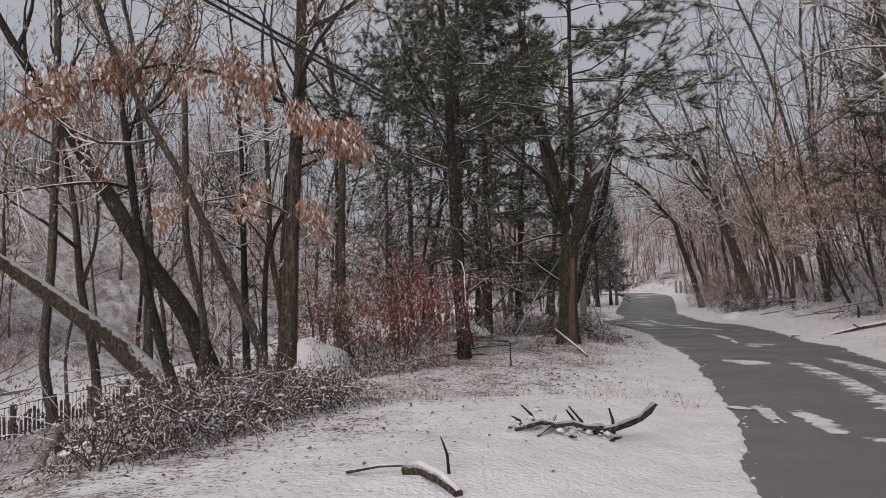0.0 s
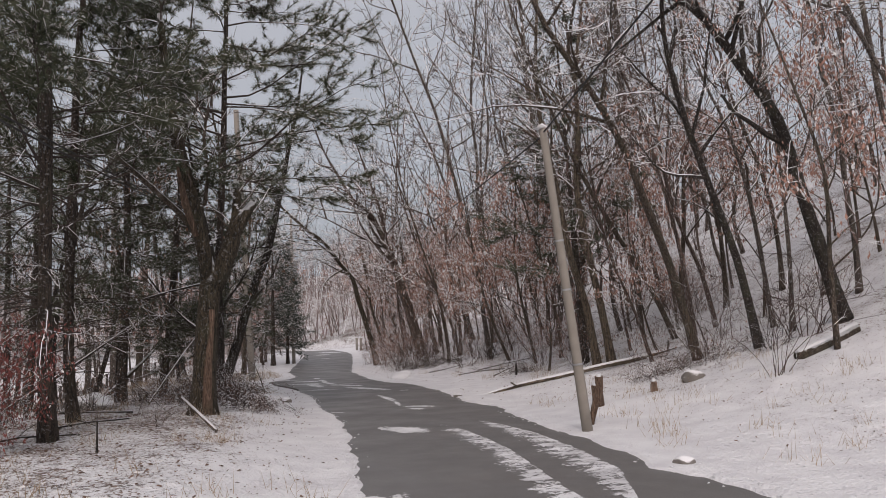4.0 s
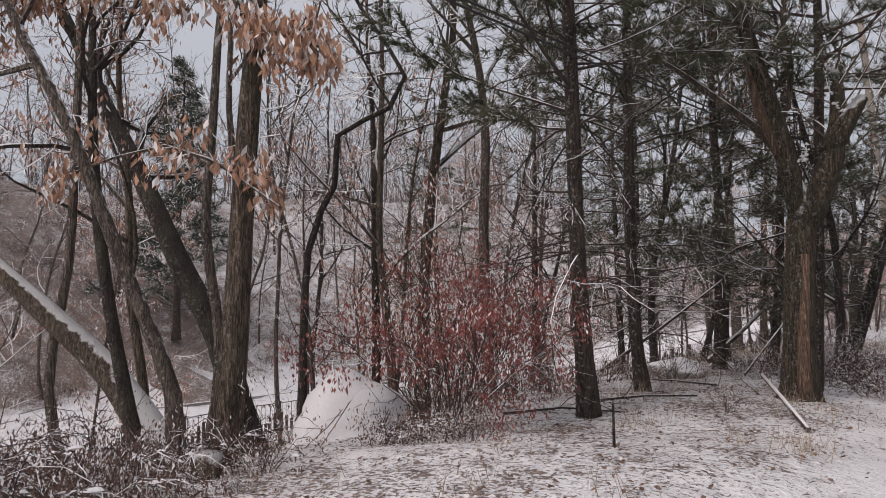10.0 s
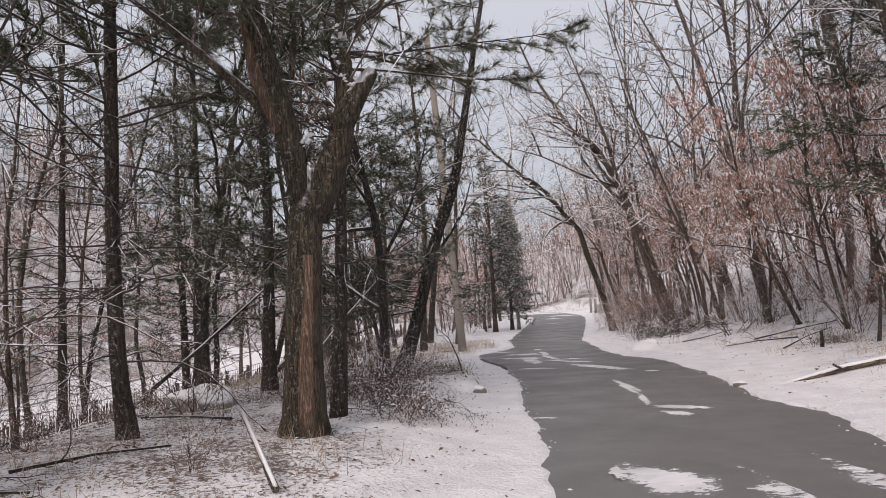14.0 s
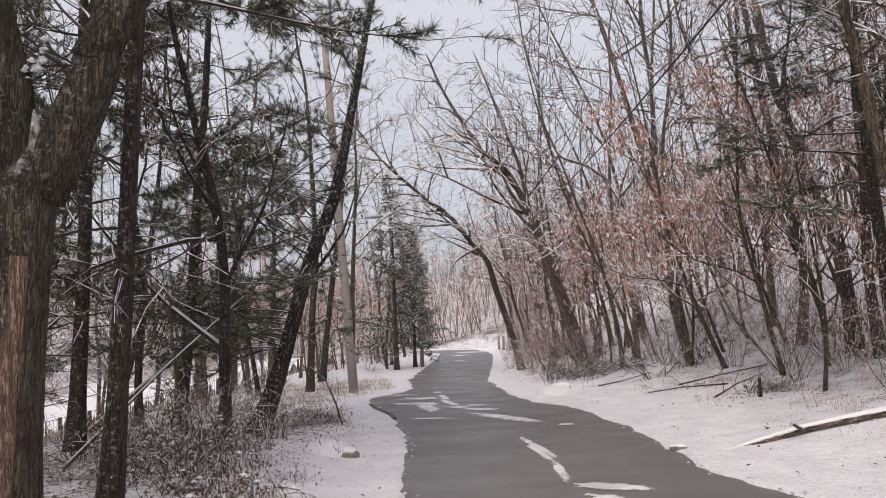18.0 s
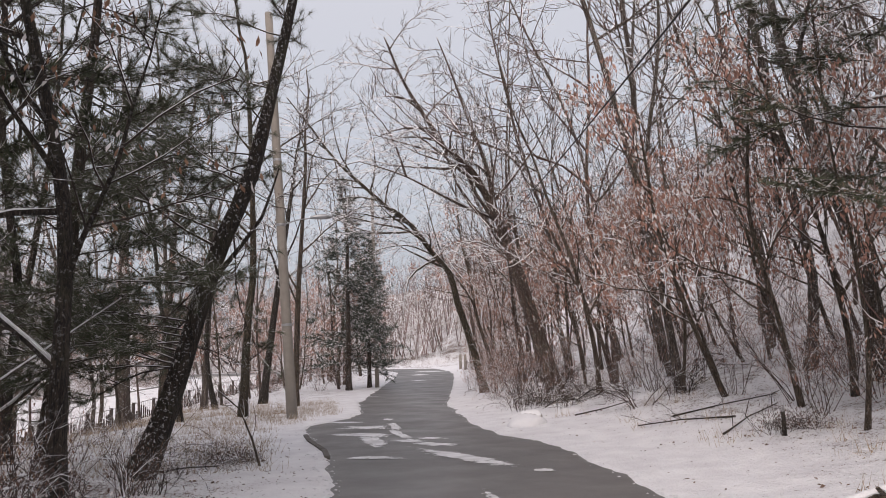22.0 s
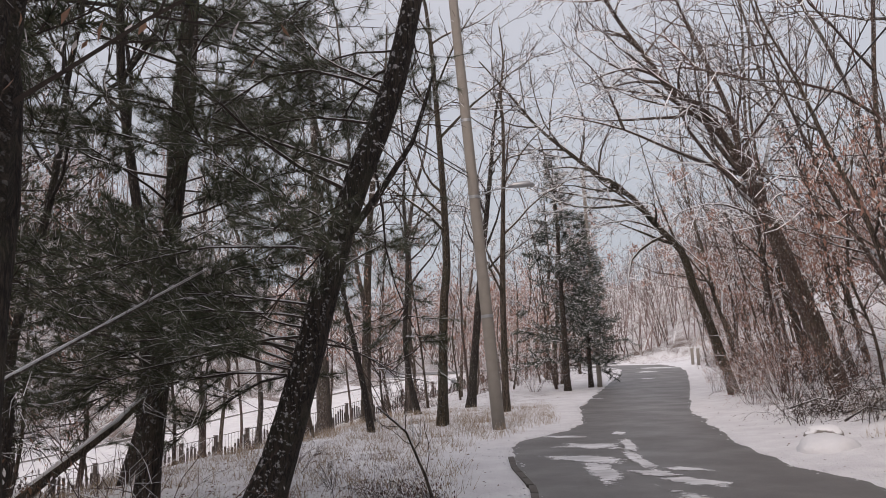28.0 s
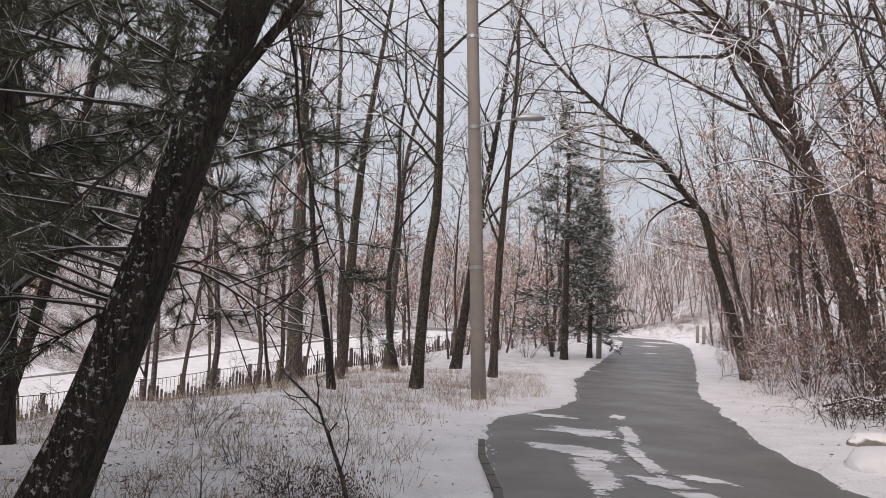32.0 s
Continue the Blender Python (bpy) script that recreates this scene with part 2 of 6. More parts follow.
CONCRETE = mat_plain("pole_concrete", (0.22, 0.20, 0.175), (0.33, 0.30, 0.265), 0.85, 5)
STEEL = mat_plain("galvanised_steel", (0.34, 0.35, 0.36), (0.45, 0.46, 0.47), 0.45, 30, 0.8)
BLACK = mat_plain("black_cable", (0.02, 0.02, 0.02), (0.04, 0.04, 0.04), 0.6)
FENCE_WOOD = mat_plain("dark_fence_wood", (0.045, 0.036, 0.032), (0.10, 0.08, 0.07), 0.85, 20, 0, True)
CURB = mat_plain("concrete_curb", (0.22, 0.21, 0.2), (0.36, 0.35, 0.33), 0.9, 12, 0, True)
KERB_STONE = mat_plain("wet_kerb_stone", (0.07, 0.065, 0.06), (0.17, 0.155, 0.14), 0.8, 9)
ROCK = mat_plain("snowy_rock", (0.12, 0.11, 0.10), (0.25, 0.23, 0.21), 0.9, 6, 0, True)
RAW_WOOD = mat_bark("peeled_wood", (0.11, 0.066, 0.045), (0.30, 0.195, 0.14), 0.3, 0.05, 46)
GRASS = mat_leaf("dry_grass_blade", (0.42, 0.32, 0.21), (0.34, 0.25, 0.17), 0.2)


# ---- geometry helpers ----
class Geo:
    def __init__(self):
        self.v, self.f, self.slots, self.slot = [], [], {}, 0

    def use(self, slot):
        self.slots[len(self.f)] = self.slot = slot

    def tube(self, pts, radii, sides=5, cap=True, furrow=0.0):
        pts = [Vector(p) for p in pts]
        base = len(self.v)
        d0 = (pts[1] - pts[0]).normalized()
        a = d0.orthogonal().normalized()
        for i, p in enumerate(pts):
            d = (pts[min(i + 1, len(pts) - 1)] - pts[max(i - 1, 0)]).normalized()
            a = (a - d * a.dot(d)).normalized()
            b = d.cross(a)
            for k in range(sides):
                w = 2 * math.pi * k / sides
                r = radii[i]
                if furrow:
                    r *= 1 + furrow * noise.noise(Vector((math.cos(w) * 7, math.sin(w) * 7, i * 0.45))) + furrow * 0.8 * noise.noise(Vector((math.cos(w) * 1.6, math.sin(w) * 1.6, i * 0.3 + 9)))
                self.v.append(p + (a * math.cos(w) + b * math.sin(w)) * r)
        for i in range(len(pts) - 1):
            o = base + i * sides
            for k in range(sides):
                n = (k + 1) % sides
                self.f.append((o + k, o + n, o + n + sides, o + k + sides))
        if cap:
            self.f.append(tuple(range(base + (len(pts) - 1) * sides, base + len(pts) * sides)))
            self.f.append(tuple(reversed(range(base, base + sides))))

    def spike(self, p, q, r):
        """A three-sided twig that runs to a point."""
        n = len(self.v)
        d = q - p
        a = d.orthogonal().normalized() * r
        b = d.cross(a).normalized() * r
        self.v += [p + a, p - a * 0.5 + b * 0.87, p - a * 0.5 - b * 0.87, q]
        self.f += [(n, n + 1, n + 3), (n + 1, n + 2, n + 3), (n + 2, n, n + 3)]

    def tri(self, a, b, c):
        n = len(self.v)
        self.v += [a, b, c]
        self.f.append((n, n + 1, n + 2))

    def quad(self, a, b, c, d):
        n = len(self.v)
        self.v += [a, b, c, d]
        self.f.append((n, n + 1, n + 2, n + 3))

    def box(self, lo, hi, m=None):
        n = len(self.v)
        for x in (lo[0], hi[0]):
            for y in (lo[1], hi[1]):
                for z in (lo[2], hi[2]):
                    p = Vector((x, y, z))
                    self.v.append(m @ p if m else p)
        for q in ((0, 1, 3, 2), (4, 6, 7, 5), (0, 4, 5, 1), (2, 3, 7, 6), (0, 2, 6, 4), (1, 5, 7, 3)):
            self.f.append(tuple(n + k for k in q))

    def lump(self, c, r, flat=0.6, rng=random):
        n = len(self.v)
        c = Vector(c)
        for k in range(5):
            w = k * 1.2566 + rng.random()
            q = r * rng.uniform(0.7, 1.15)
            self.v.append(c + Vector((math.cos(w) * q, math.sin(w) * q, rng.uniform(-0.2, 0.1) * r)))
        self.v += [c + Vector((0, 0, r * flat)), c - Vector((0, 0, r * flat * 0.7))]
        for k in range(5):
            self.f += [(n + k, n + (k + 1) % 5, n + 5), (n + (k + 1) % 5, n + k, n + 6)]

    def mesh(self, name, mat, smooth=False):
        me = bpy.data.meshes.new(name)
        me.from_pydata([tuple(p) for p in self.v], [], self.f)
        for one in mat if isinstance(mat, tuple) else (mat,):
            me.materials.append(one)
        if self.slots:
            marks = sorted(self.slots.items()) + [(len(self.f), 0)]
            index = np.zeros(len(self.f), dtype=np.int32)
            for (a, k), (b, _) in zip(marks, marks[1:]):
                index[a:b] = k
            me.polygons.foreach_set("material_index", index)
        if smooth:
            me.polygons.foreach_set("use_smooth", [True] * len(me.polygons))
        me.update()
        return me


def thing(name, m, label, category, group="", kind=""):
    ob = new(name)
    ob.empty_display_size = 0.2
    ob.matrix_world = m
    return tagged(ob, label, category, group, kind)


def part(name, geo, mat, parent, label="", smooth=False, m=None):
    """Links one mesh under a thing or under a part; its geometry is in the parent's frame."""
    ob = new(name, geo.mesh(name, mat, smooth) if isinstance(geo, Geo) else geo)
    ob.parent = parent
    if m is not None:
        ob.matrix_basis = m
    return tagged(ob, label)


def lerp_table(table):
    ys, xs = [a for a, _ in table], [b for _, b in table]
    return lambda y: float(np.interp(y, ys, xs))


def smooth(a, b, x):
    t = min(1.0, max(0.0, (x - a) / (b - a)))
    return t * t * (3 - 2 * t)


# ---- the lie of the land ----
road_left = lerp_table([(-40, -5.5), (-12, -0.9), (0, 0.9), (5.8, 2.3), (8.1, 3.1), (12.4, 4.3), (16.5, 5.25), (20, 5.8), (25.7, 6.75), (29, 6.95), (31, 6.85),
                        (33, 6.9), (35, 7.2), (37, 8.5), (38.8, 9.2), (41, 9.5), (45, 10.1), (52, 11.9), (63.8, 14.9), (70, 16.6), (80, 18.8), (86, 19.2), (90, 10), (95, -30)])
road_right = lerp_table([(-40, 4), (-12, 5.6), (0, 6.2), (7.4, 6.9), (9, 7.2), (9.8, 7.1), (12.3, 7.9), (14.6, 8.2), (17.7, 9.2), (19.7, 9.25), (24.3, 10.4), (28.7, 11.0),
                         (30.5, 10.75), (32, 10.85), (35, 11.3), (39.8, 12.3), (41.3, 12.6), (46, 14.0), (55.9, 16.9), (62.5, 18.8), (70, 21), (80, 23.4), (90, 24.5), (97, 16), (101, -30)])
fence_x = lerp_table([(-40, -16), (10, -15), (20, -14), (27.5, -13), (40, -9.5), (48, -7), (51.3, -5.2), (60, -1), (72, 5), (84, 11), (95, 4), (140, -10)])
fence_z = lerp_table([(-40, -2.3), (20, -2.45), (48, -2.4), (60, -1.5), (72, -0.5), (84, 0.3), (140, 1.5)])
ROAD_END = 101.0


def rise(y):
    return 0.014 * max(0.0, y - 46)


def ragged(y, seed):
    """The uneven rim of the snow along the asphalt."""
    return 0.12 * noise.noise(Vector((y * 0.8, seed, 0))) + 0.08 * noise.noise(Vector((y * 2.1, seed, 4))) + 0.035 * noise.noise(Vector((y * 4.7, seed, 8)))


def edge_left(y):
    return road_left(y) + ragged(y, 3.3)


def edge_right(y):
    return road_right(y) + ragged(y, 7.7)


def height(x, y):
    rl, rr = road_left(y), road_right(y)
    on_road = y < ROAD_END and rl <= x <= rr
    side_l, side_r = road_left(min(y, 86)), road_right(min(y, 88))
    z = rise(y)
    bumps = 0.10 * noise.noise(Vector((x * 0.45, y * 0.45, 0))) + 0.04 * noise.noise(Vector((x * 1.7, y * 1.7, 2))) + 0.012 * noise.noise(Vector((x * 6, y * 6, 5)))
    if on_road:
        z -= 0.05
    elif x < side_l:
        d = rl - x if x < rl else side_l - x
        fx, fz = fence_x(y), fence_z(y)
        bank = z + 0.03 + 0.30 * smooth(0.3, 2.6, d) * (1 - smooth(20, 30, y))
        span = max(1.0, side_l - fx)
        s = smooth(0.22 if y < 24 else 0.26, 0.95, (side_l - x) / span)
        zz = bank + (fz - bank) * s
        beyond = fx - 10 - x
        if beyond > 0:
            zz += min(0.72 * beyond * smooth(0, 6, beyond), 12 + 0.02 * beyond)
        z = zz + bumps * smooth(0.1, 2.0, d) * (1 - smooth(0.96, 1.0, (side_l - x) / span) * (1 - smooth(0, 4, beyond)))
    elif x > side_r:
        d = x - side_r
        hill = 0.035 * d + 0.020 * d * d if d < 12 else 3.3 + 0.5 * (d - 12)
        z += 0.03 + min(hill, 11 + 2 * noise.noise(Vector((x * 0.02, y * 0.02, 1)))) * (0.55 + 0.55 * smooth(9, 13, y) - 0.1 * smooth(17, 22, y)) + bumps * smooth(0.1, 2.0, d)
    else:
        z += 0.03 + bumps * 0.3
    if y > 105:
        z += 9 * smooth(110, 230, y)
    return z


def litter(x, y):
    """How much of the ground shows through the snow."""
    rl, rr = road_left(y), road_right(y)
    if y > 97:
        return 0.9
    if x < rl:
        d = rl - x
        fx = fence_x(y)
        if fx - 9.5 < x < fx:
            return -1.0
        if x <= fx - 9.5:
            return 1.25 if y < 40 else 0.9
        if y > 9.5:
            return smooth(0.1, 2.6, d) * (1.0 if y < 26 else 0.62) - 0.24
        return smooth(1.4, 4.6, d) * 1.1 - 0.36
    d = x - rr
    return smooth(0.8, 4.0, d) * 0.62 - 0.08 - (0.26 * (1 - smooth(5, 9, d)) if y < 17 else 0)


def build_ground():
    """One sheet from the snow's rim on both sides of the road out to the skyline, with the bed under the road."""
    ys = [-160, -90, -50, -30, -18, -10, -5] + [round(-2 + 0.1 * i, 3) for i in range(420)] + [40 + 0.25 * i for i in range(200)]
    ys += [90 + i for i in range(30)] + [120 + 6 * i for i in range(20)] + [260, 330, 450, 650, 900]
    offs = [0, 0.05, 0.12, 0.25, 0.4, 0.6, 0.85, 1.15, 1.5, 1.9, 2.4, 3, 3.7, 4.5, 5.4, 6.4, 7.5, 8.7, 10, 11.4, 13, 15, 17, 19.5, 22, 25, 28, 32, 37, 43, 50, 60, 75, 100, 150, 250, 450, 800]
    n = len(offs)
    verts, shade = [], []
    for y in ys:
        row = [edge_left(y) - o for o in reversed(offs)] + [edge_right(y) + o for o in offs]
        for i, x in enumerate(row):
            rim = i == n - 1 or i == n
            z = height(x, y)
            if rim:
                z = rise(y) - 0.02 if y < ROAD_END else z
            elif i in (n - 2, n + 1) and y < ROAD_END:
                z = rise(y) + 0.028 + 0.015 * noise.noise(Vector((y * 4, i, 0)))
            verts.append((x, y, z))
            shade.append(litter(x, y))
    w = 2 * n
    faces = []
    for r in range(len(ys) - 1):
        for c in range(w - 1):
            a = r * w + c
            faces.append((a, a + 1, a + w + 1, a + w))
    me = bpy.data.meshes.new("ground")
    me.from_pydata(verts, [], faces)
    me.polygons.foreach_set("use_smooth", [True] * len(me.polygons))
    me.attributes.new("litter", "FLOAT", "POINT").data.foreach_set("value", shade)
    me.materials.append(GROUND)
    return tagged(new("ground", me), "thin snow over leaf litter on the valley floor and slopes", "ground", kind="structure")


def build_road():
    ys = [-60, -30, -12] + [-4 + 0.5 * i for i in range(220)]
    verts, faces = [], []
    for y in ys:
        a, b = road_left(y) - 0.6, road_right(y) + 0.6
        for k in range(9):
            t = k / 8
            verts.append((a + (b - a) * t, y, rise(y) + 0.006 * math.sin(math.pi * t)))
    for r in range(len(ys) - 1):
        for c in range(8):
            o = r * 9 + c
            faces.append((o, o + 1, o + 10, o + 9))
    me = bpy.data.meshes.new("road")
    me.from_pydata(verts, [], faces)
    me.polygons.foreach_set("use_smooth", [True] * len(me.polygons))
    me.materials.append(ASPHALT)
    return tagged(new("road", me), "wet grey asphalt park road partly cleared of snow", "road", kind="structure")


build_ground()
build_road()


# ---- trees ----
def jitter(rng, k):
    return Vector((rng.uniform(-k, k), rng.uniform(-k, k), rng.uniform(-k, k)))


def limb_path(rng, p, d, length, n, bend=0.15, lift=0.0):
    """A winding way that keeps a curve for a while before it takes another, and lifts towards its tip."""
    pts, d = [Vector(p)], Vector(d).normalized()
    drift = jitter(rng, bend * 0.7)
    for k in range(n):
        if rng.random() < 0.4:
            drift = jitter(rng, bend)
        d = (d + drift + jitter(rng, bend * 0.6) + Vector((0, 0, lift * (2 * k + 1) / (n * n)))).normalized()
        pts.append(pts[-1] + d * (length / n))
    return pts


def taper(r0, r1, n):
    return [r0 + (r1 - r0) * (i / n) ** 0.8 for i in range(n + 1)]


def along(pts, f):
    t = f * (len(pts) - 1)
    i = min(int(t), len(pts) - 2)
    return pts[i].lerp(pts[i + 1], t - i), (pts[i + 1] - pts[i]).normalized()


def side_way(rng, d, angle):
    a = d.orthogonal().normalized()
    w = rng.uniform(0, 2 * math.pi)
    s = a * math.cos(w) + d.cross(a) * math.sin(w)
    return d * math.cos(angle) + s * math.sin(angle)


def leaf_spray(rng, geo, p, count, spread, size):
    for _ in range(count):
        q = p + jitter(rng, spread)
        w = rng.uniform(0, 6.283)
        s = size * rng.uniform(0.7, 1.25)
        h = Vector((math.cos(w), math.sin(w), rng.uniform(-0.3, 0.3))) * s * 0.21
        d = Vector((rng.uniform(-0.6, 0.6), rng.uniform(-0.6, 0.6), -1)).normalized() * s
        k = h.cross(d).normalized() * s * 0.12
        geo.quad(q, q + d * 0.5 + h, q + d + k, q + d * 0.5 - h)


def stem_points(guide, top, rng, wob=0.10):
    """Fills in a trunk between a few guide points and lets it run on to its top."""
    g = [Vector(p) for p in guide]
    d = (g[-1] - g[-2]).normalized() if len(g) > 1 else Vector((0, 0, 1))
    while top > 0 and g[-1].z - g[0].z < top:
        d = (d + jitter(rng, wob) + Vector((0, 0, 0.10))).normalized()
        g.append(g[-1] + d * min(1.6, top * 0.16))
    pts = []
    for i in range(len(g) - 1):
        m = max(1, round((g[i + 1] - g[i]).length / 0.5))
        a, b = g[max(i - 1, 0)], g[min(i + 2, len(g) - 1)]
        for k in range(m):
            t = k / m
            p = 0.5 * ((2 * g[i]) + (g[i + 1] - a) * t + (2 * a - 5 * g[i] + 4 * g[i + 1] - b) * t * t + (3 * g[i] - a - 3 * g[i + 1] + b) * t ** 3)
            pts.append(p)
    pts.append(g[-1])
    return pts


def trunk_radii(n, r, flare=1.35):
    return [r * (1 + (flare - 1) * max(0, 1 - i / 2.2)) * (1 - 0.86 * (i / n) ** 1.1) for i in range(n + 1)]


def snow_ridge(rng, geo, pts, radii):
    """Snow lying along the top of a branch, broken in places."""
    run = []
    for i in range(len(pts)):
        d = (pts[min(i + 1, len(pts) - 1)] - pts[max(i - 1, 0)]).normalized()
        lies = abs(d.z) < 0.80 and rng.random() > 0.12
        if lies:
            r = min(radii[i], 0.022 + radii[i] * 0.35)
            k = rng.uniform(0.5, 0.85) * (1.0 if abs(d.z) < 0.5 else 0.7)
            run.append((pts[i] + Vector((0, 0, radii[i] - r * 0.35)), r * k + 0.003))
        if run and (not lies or i == len(pts) - 1):
            if len(run) > 1:
                geo.tube([p for p, _ in run], [0.002] + [r for _, r in run[1:-1]] + [0.002], 5, False)
            run = []


def grow_limb(rng, wood, foliage, lp, length, subs, twigs, lift, fine, leaf, leaves, ridge=None, leaf_size=0.09):
    """The side branches and twigs of one limb, in the second material of its mesh."""
    wood.use(1)
    for _ in range(subs):
        f = rng.uniform(0.12, 1.0)
        q, e = along(lp, f)
        sl = length * rng.uniform(0.22, 0.5) * (1.1 - 0.4 * f)
        sp = limb_path(rng, q, side_way(rng, e, rng.uniform(0.5, 1.1)), sl, 3, 0.30, lift * 0.35)
        rad = taper(0.005 + 0.006 * sl, fine, 3)
        wood.tube(sp, rad, 3, False)
        if ridge is not None and sl > 0.5:
            snow_ridge(rng, ridge, sp, rad)
        for _ in range(twigs):
            q2, e2 = along(sp, rng.uniform(0.1, 1.0))
            way = (side_way(rng, e2, rng.uniform(0.4, 1.1)) + Vector((0, 0, 0.06))).normalized()
            tip = q2 + way * sl * rng.uniform(0.22, 0.5)
            wood.spike(q2, tip, fine * 1.2)
            knee = q2.lerp(tip, 0.55)
            end = knee + side_way(rng, way, rng.uniform(0.5, 1.0)) * sl * rng.uniform(0.12, 0.32)
            wood.spike(knee, end, fine * 0.9)
            if leaf and rng.random() < 0.7:
                leaf_spray(rng, foliage, tip, leaves + 1, 0.13, leaf_size)


def bare_tree(name, m, rng, guide, r, top, bark, twig, label, group="", limbs=13, low=0.3, reach=0.36, fork=0.95, subs=8, twigs=5, leaf=None, leaves=0, leaf_low=0.0, leaf_high=1.0, sides=8, lift=0.55, fine=0.0062, whole=False, bend=0.24):
    """A leafless or half-leafless broadleaf: trunk, limbs that divide twice, twigs, and dry leaves that still hang."""
    ob = thing(name, m, label, "tree", group)
    pts = stem_points(guide, top, rng, 0.16)
    n = len(pts) - 1
    rad = trunk_radii(n, r)
    g = Geo()
    g.tube(pts, rad, sides if whole else 24, True, 0 if whole else 0.12)
    part("trunk", g, bark, ob, smooth=True)
    crown, foliage = Geo(), Geo()
    ridge = None if whole else Geo()
    if ridge is not None:
        snow_ridge(rng, ridge, pts, rad)
    for i in range(limbs):
        f = low + (0.98 - low) * (i + rng.random() * 0.8) / limbs
        p, d = along(pts, f)
        rr = rad[min(int(f * n), n)]
        length = top * reach * (1.15 - 0.75 * f) * rng.uniform(0.7, 1.25)
        lp = limb_path(rng, p, side_way(rng, d, rng.uniform(fork * 0.6, fork * 1.25)), length, 6, bend, lift)
        wood = crown if whole else Geo()
        wood.use(0)
        wide = taper(min(rr * 0.62, 0.026 * length + 0.012), 0.007, 6)
        wood.tube(lp, wide, 4, False)
        if ridge is not None:
            snow_ridge(rng, ridge, lp, wide)
        hangs = leaf if leaf and leaf_low <= f <= leaf_high else None
        grow_limb(rng, wood, foliage, lp, length, subs, twigs, lift, fine, hangs, leaves, ridge)
        if not whole:
            part("limb", wood, (bark, twig), ob)
    if whole:
        part("crown", crown, (bark, twig), ob)
    elif ridge.f:
        tagged(part("snow", ridge, SNOW_MAT, ob, "ridges of snow along the branches", smooth=True), kind="stuff")
    if leaf:
        tagged(part("foliage", foliage, leaf, ob, "dry leaves still hanging, dusted with snow"), kind="stuff")
    return ob


def tuft(rng, geo, lumps, p, d, size, count, snow, width):
    """A brush of needles that fans out from a twig, with snow caught on its upper side."""
    for _ in range(count):
        w = (d * rng.uniform(0.2, 1.1) + jitter(rng, 0.8)).normalized() * size * rng.uniform(0.7, 1.2)
        s = w.orthogonal().normalized() * size * width
        q = p + d * size * rng.uniform(-0.4, 0.3)
        geo.tri(q + s, q - s, q + w)
    if rng.random() < snow:
        for _ in range(2):
            lumps.lump(p + d * size * rng.uniform(-0.1, 0.5) + Vector((rng.uniform(-0.3, 0.3) * size, rng.uniform(-0.3, 0.3) * size, size * rng.uniform(0.12, 0.32))), size * rng.uniform(0.12, 0.27), 0.5, rng)


